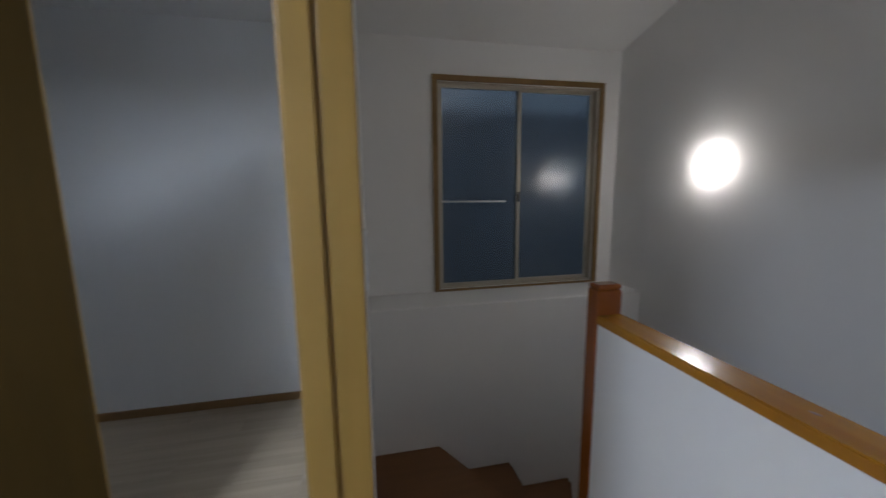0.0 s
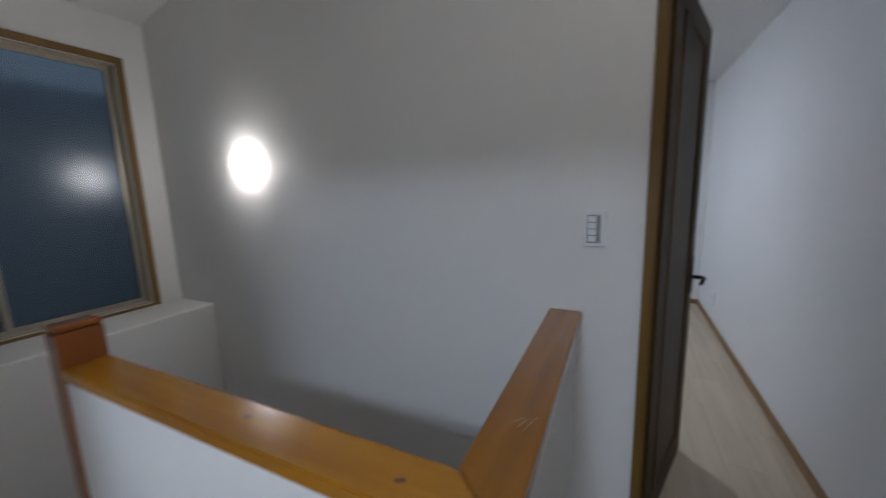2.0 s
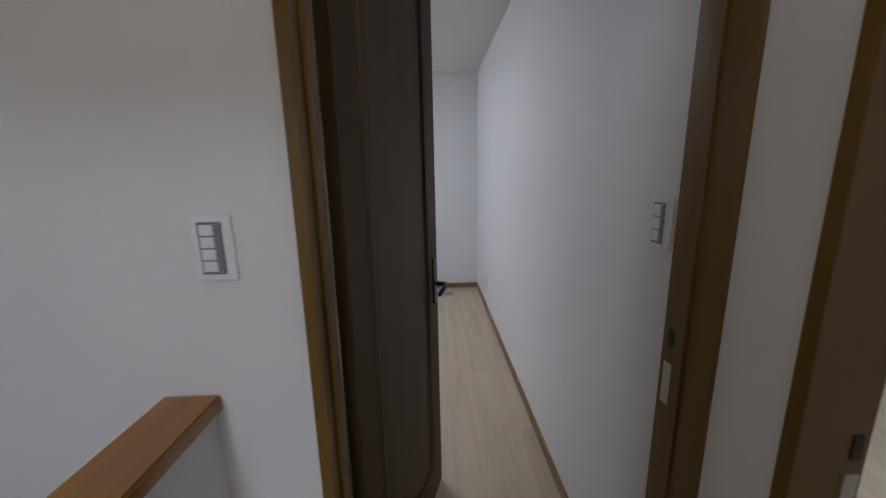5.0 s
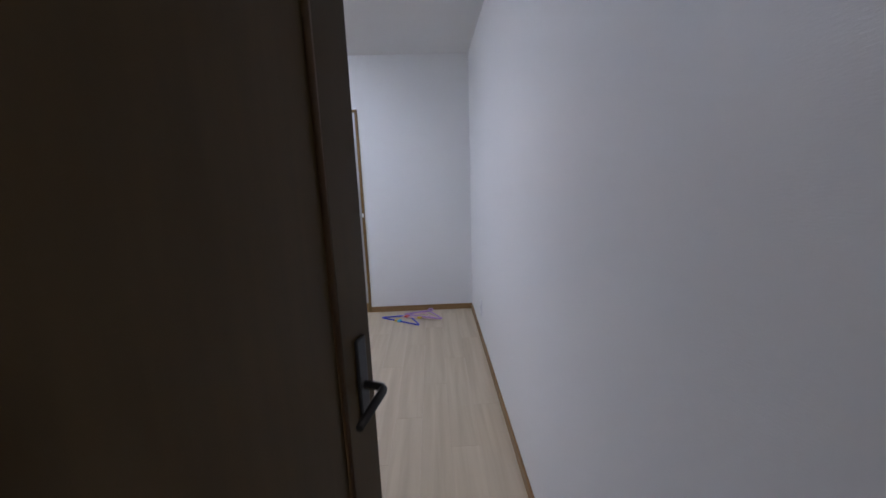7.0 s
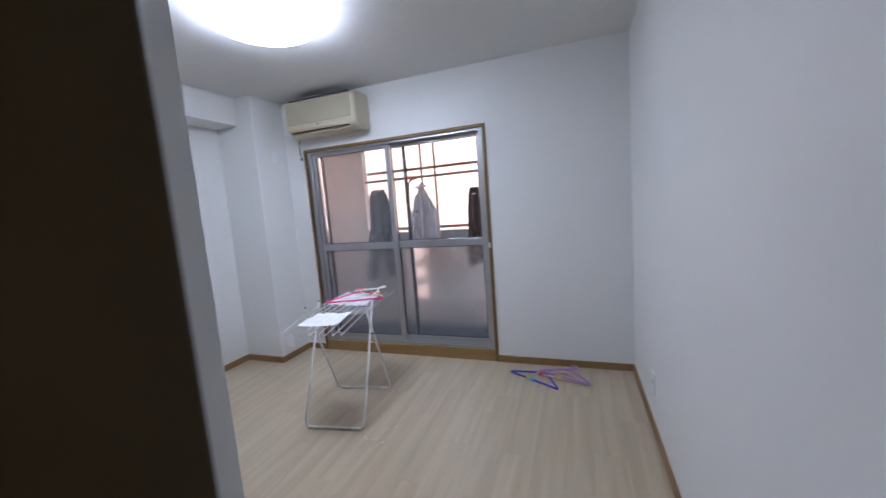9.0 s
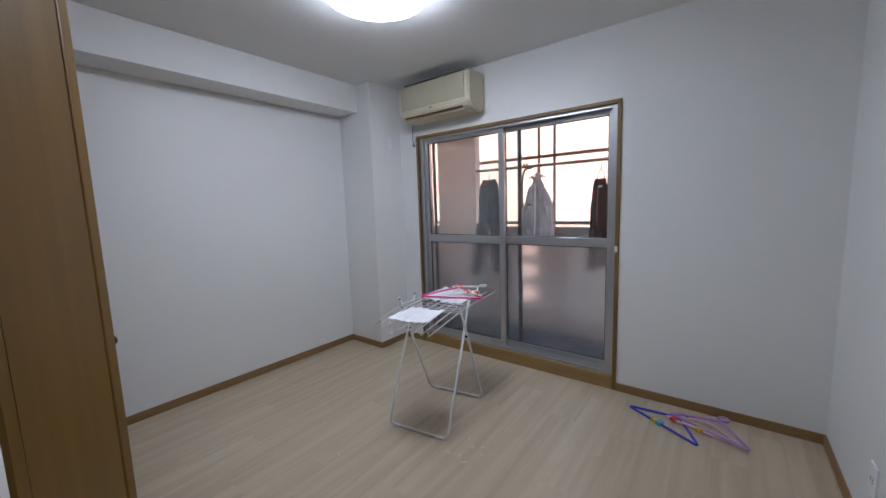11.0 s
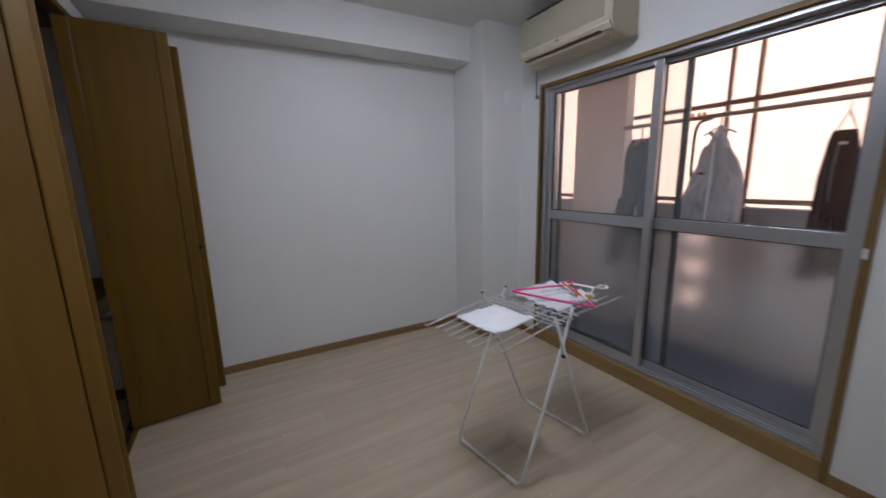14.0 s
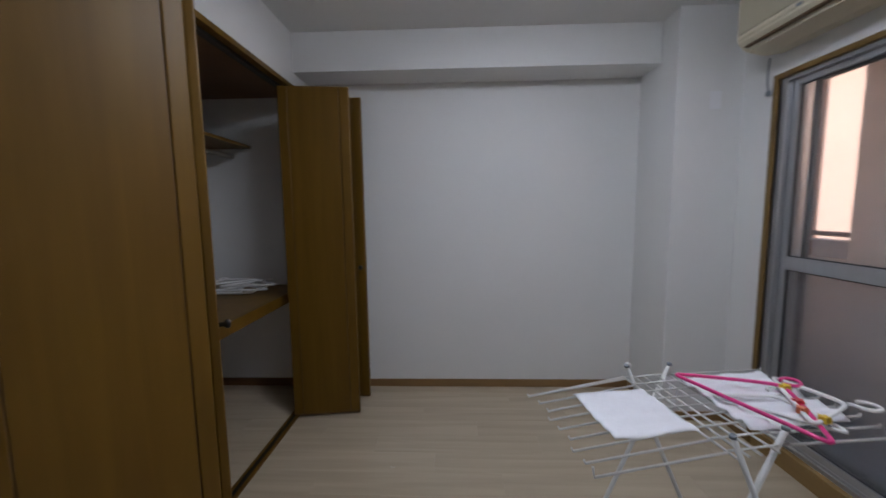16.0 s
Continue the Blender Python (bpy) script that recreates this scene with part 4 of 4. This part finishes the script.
def cloth_tube(left, right, folds, seed, depth, dip=0.0, crush=0.024):
    """A hanging closed sheet whose left and right outlines follow rows of (down, x)."""
    bm = bmesh.new()
    nj, ni = 24, 18

    def edge(rows, h):
        for (h0, x0), (h1, x1) in zip(rows, rows[1:]):
            if h <= h1:
                return x0 + (x1 - x0) * (h - h0) / (h1 - h0)
        return rows[-1][1]
    start, end = left[0][0], left[-1][0]
    rings = []
    for j in range(nj + 1):
        h = start + (end - start) * j / nj
        a, b = edge(left, h), edge(right, h)
        ring = []
        for k in range(2 * ni):
            s = k / ni if k < ni else 2 - k / ni
            sg = 1 if k < ni else -1
            bulge = math.sqrt(max(0.02, 1 - (2 * s - 1) ** 2))
            xx = a + (b - a) * s
            fold = math.sin(s * folds * math.pi + seed + 2.0 * h) * 0.010 * (0.3 + h / end) + crush * noise.noise((xx * 8, h * 5, seed)) + 0.35 * crush * noise.noise((xx * 24, h * 15, seed))
            ring.append(bm.verts.new((xx + 0.008 * noise.noise((h * 6, seed, s)), sg * depth * (0.4 + 0.6 * h / end) * bulge + fold, -h - (dip * max(0.0, 1 - h / 0.2) * math.sin(math.pi * s) if k >= ni else 0.0))))
        rings.append(ring)
    for A, C in zip(rings, rings[1:]):
        for k in range(2 * ni):
            f = bm.faces.new((A[k], A[(k + 1) % (2 * ni)], C[(k + 1) % (2 * ni)], C[k]))
            f.smooth = True
    bm.faces.new(rings[0])
    bm.faces.new(rings[-1])
    return bm


def garment(name, mat, label, x, top, left, right, folds, seed, depth=0.03, crush=0.024):
    e = empty(name, label, "garment", at=(x, PY, top))
    part("cloth", cloth_tube(left, right, folds, seed, depth, crush=crush), mat, e)
    return e


def trousers(label, mat, x, top, waist, crotch, length, spread, seed, gap, dip=0.05):
    e = empty("hanging_trousers", label, "garment", "hanging trousers", at=(x, PY, top))
    part("waist", cloth_tube([(0, -waist * 0.7), (0.05, -waist * 0.94), (0.14, -waist - spread * 0.1), (crotch + 0.03, -waist - spread * 0.4)], [(0, waist * 0.65), (0.06, waist * 0.9), (0.14, waist + spread * 0.05), (crotch + 0.03, waist + spread * 0.25)], 4, seed, 0.03, dip), mat, e)
    part("leg", cloth_tube([(crotch, -waist - spread * 0.4), (length, -waist - spread)], [(crotch, 0.006), (length, -gap)], 3, seed + 1, 0.035), mat, e)
    part("leg", cloth_tube([(crotch, -0.006), (length - 0.04, gap * 0.4)], [(crotch, waist + spread * 0.25), (length - 0.04, waist + spread * 0.3)], 3, seed + 2, 0.035), mat, e)
    return e


def hook_up(e, drop, mat, w):
    """The hanger that carries a garment."""
    part("hanger_hook", T([(0, 0, 0.0), (0, 0, drop - 0.03)] + [(0.016 - 0.016 * math.cos(a), 0, drop - 0.03 + 0.022 * math.sin(a)) for a in (0.5, 1.0, 1.6, 2.2, 2.8)], 0.004, 6), mat, e)
    part("hanger_arms", T([(-w, 0, -0.05), (0, 0, 0.0), (w, 0, -0.05)], 0.006, 6), mat, e)


g1 = trousers("dark grey trousers hanging on the balcony pole", DENIM, -2.405, 1.565, 0.118, 0.45, 1.0, 0.11, 1.0, 0.12, 0.09)
hook_up(g1, 0.11, ORANGE, 0.06)
g2 = garment("hanging_shirt", SHIRT, "pale grey shirt hanging on the balcony pole", -1.887, 1.59, [(0, -0.012), (0.05, -0.035), (0.23, -0.115), (0.40, -0.15), (0.66, -0.18)], [(0, 0.012), (0.10, 0.065), (0.24, 0.10), (0.40, 0.11), (0.66, 0.12)], 9, 2.2, depth=0.05, crush=0.065)
hook_up(g2, 0.09, PLASTIC, 0.09)
part("sleeve", cloth_tube([(0.12, -0.085), (0.35, -0.155), (0.63, -0.205)], [(0.12, -0.04), (0.35, -0.085), (0.63, -0.12)], 4, 5.0, 0.04, crush=0.05), SHIRT, g2)
part("sleeve", cloth_tube([(0.14, 0.04), (0.35, 0.085), (0.62, 0.095)], [(0.14, 0.085), (0.30, 0.145), (0.62, 0.168)], 4, 6.0, 0.04, crush=0.05), SHIRT, g2)
part("placket", T([(0.0, -0.055, -0.10), (0.01, -0.075, -0.35), (0.0, -0.08, -0.62)], 0.006, 6), CLOTHW, g2)
part("collar", T(rounded([(-0.05, -0.01, -0.035), (0.0, -0.045, -0.075), (0.05, -0.01, -0.03)], 0.02), 0.012, 8), SHIRT, g2)
part("pocket_mark", B(-0.065, -0.03, -0.078, -0.070, -0.30, -0.285), DENIM, g2)
g3 = trousers("dark brown track trousers hanging on the balcony pole", TRACK, -1.322, 1.50, 0.064, 0.42, 0.79, 0.055, 4.1, 0.02)
part("drawstring", T([(-0.01, -0.035, -0.06), (-0.015, -0.05, -0.2), (-0.012, -0.055, -0.36)], 0.0025, 6), GREY, g3)
part("waist_label", B(-0.012, 0.02, -0.04, -0.034, -0.075, -0.06), SHIRT, g3)
part("hanger_hook", T([(-0.045, 0, -0.03), (0, 0, 0.09), (0.0, 0, 0.15)], 0.004, 6), PLASTIC, g3)
part("hanger_arms", T([(0.045, 0, -0.03), (0, 0, 0.09)], 0.004, 6), PLASTIC, g3)
for k, x in enumerate((-2.06, -2.02, -1.99)):
    tagged(mesh_object("clothes_peg", boxes((x - 0.004, x + 0.004, PY - 0.016, PY + 0.016, PZ - 0.008, PZ + 0.034), bevel=0.002), ORANGE), "orange plastic clothes peg on the pole", "clothes peg", "clothes pegs")

# ---- outside ----
structure("ground", B(-120, 120, -120, 120, -6.2, -6.0), ASPHALT, "grey street ground far below", "ground")
# Added backdrop block in place of the peach sky beyond the balcony.
nb = empty("outside_block", "pale pink backdrop block standing in for the peach sky", "building")
part("wall", B(-30, 20, 13, 22, -6, 6.2), SKYBACKDROP, nb)
part("roof", B(-30, 20, 13.02, 22, 6.2, 6.4), SKYBACKDROP, nb)
# Unseen block, added to keep open sky from brightening the stair window.
sb = empty("outside_block", "unseen grey block added to keep the stair window dark", "building")
part("wall", B(-8, -4.35, -7, 3, -6, 5), DARKWALL, sb)
part("roof", B(-8.2, -4.2, -7.2, 3.2, 5, 5.2), DARKWALL, sb)


# ---- floor planks ----
PW, PL = 0.152, 0.91
cache = {}


def plank(parent, x0, x1, y0, y1):
    key = (round(x1 - x0, 3), round(y1 - y0, 3))
    if key not in cache:
        w, l = x1 - x0, y1 - y0
        bm = bmesh.new()
        g = 0.00012
        lo = [bm.verts.new(p) for p in ((g, g, -0.004), (w - g, g, -0.004), (w - g, l - g, -0.004), (g, l - g, -0.004))]
        c = 0.0005
        mid = [bm.verts.new((p.co.x, p.co.y, -0.0004)) for p in lo]
        hi = [bm.verts.new(p) for p in ((c, c, 0), (w - c, c, 0), (w - c, l - c, 0), (c, l - c, 0))]
        for A, C in ((lo, mid), (mid, hi)):
            for i in range(4):
                bm.faces.new((A[i], A[(i + 1) % 4], C[(i + 1) % 4], C[i]))
        bm.faces.new(hi)
        me = bpy.data.meshes.new("plank")
        bm.to_mesh(me)
        bm.free()
        me.materials.append(LAMINATE)
        cache[key] = me
    ob = new("plank", cache[key])
    ob.parent = parent
    ob.location = (x0, y0, 0)


def lay(parent, areas, oy):
    for X0, X1, Y0, Y1 in areas:
        i = 0
        x = X0
        while x < X1 - 0.01:
            x2 = min(x + PW, X1)
            cut = Y0 + ((i * 0.37 + oy) % 1.0) * PL
            y = Y0
            while y < Y1 - 0.005:
                y2 = min(cut, Y1)
                if y2 - y > 0.005:
                    plank(parent, x, x2, y, y2)
                    y = y2
                cut += PL
            x = x2
            i += 1


lay(floor, ((-3.41, -0.93, FRONT - 0.062, BACK), (-0.93, 0.0, 0.115, BACK)), 0.2)
lay(floor, ((-3.41, -1.02, 0.1, FRONT - 0.062),), 0.5)
lay(floor_l, ((-2.15, 0.0, -1.78, -0.957), (-0.965, 0.0, -0.957, -0.015)), 0.7)
lay(floor_s, ((0.112, 2.78, -1.5, 2.65),), 0.1)
lay(floor_f, ((-3.53, 0.0, -4.2, -1.92),), 0.4)

# ---- scuffs on the floor ----
rs = random.Random(5)
for k in range(14):
    x, y = -1.52 + rs.uniform(-0.10, 0.10), 2.44 + rs.uniform(-0.10, 0.10)
    if k > 8:
        x, y = rs.uniform(-2.9, -0.4), rs.uniform(1.5, 3.2)
    a = rs.uniform(0, 3.1)
    d = rs.uniform(0.006, 0.02)
    part("scuff", T([(x, y, 0.0004), (x + d * math.cos(a), y + d * math.sin(a), 0.0004), (x + d * 1.5 * math.cos(a + 0.5), y + d * 1.5 * math.sin(a + 0.5), 0.0004)], 0.0011, 5), SCRAP, floor, "pale scuff on the floor")
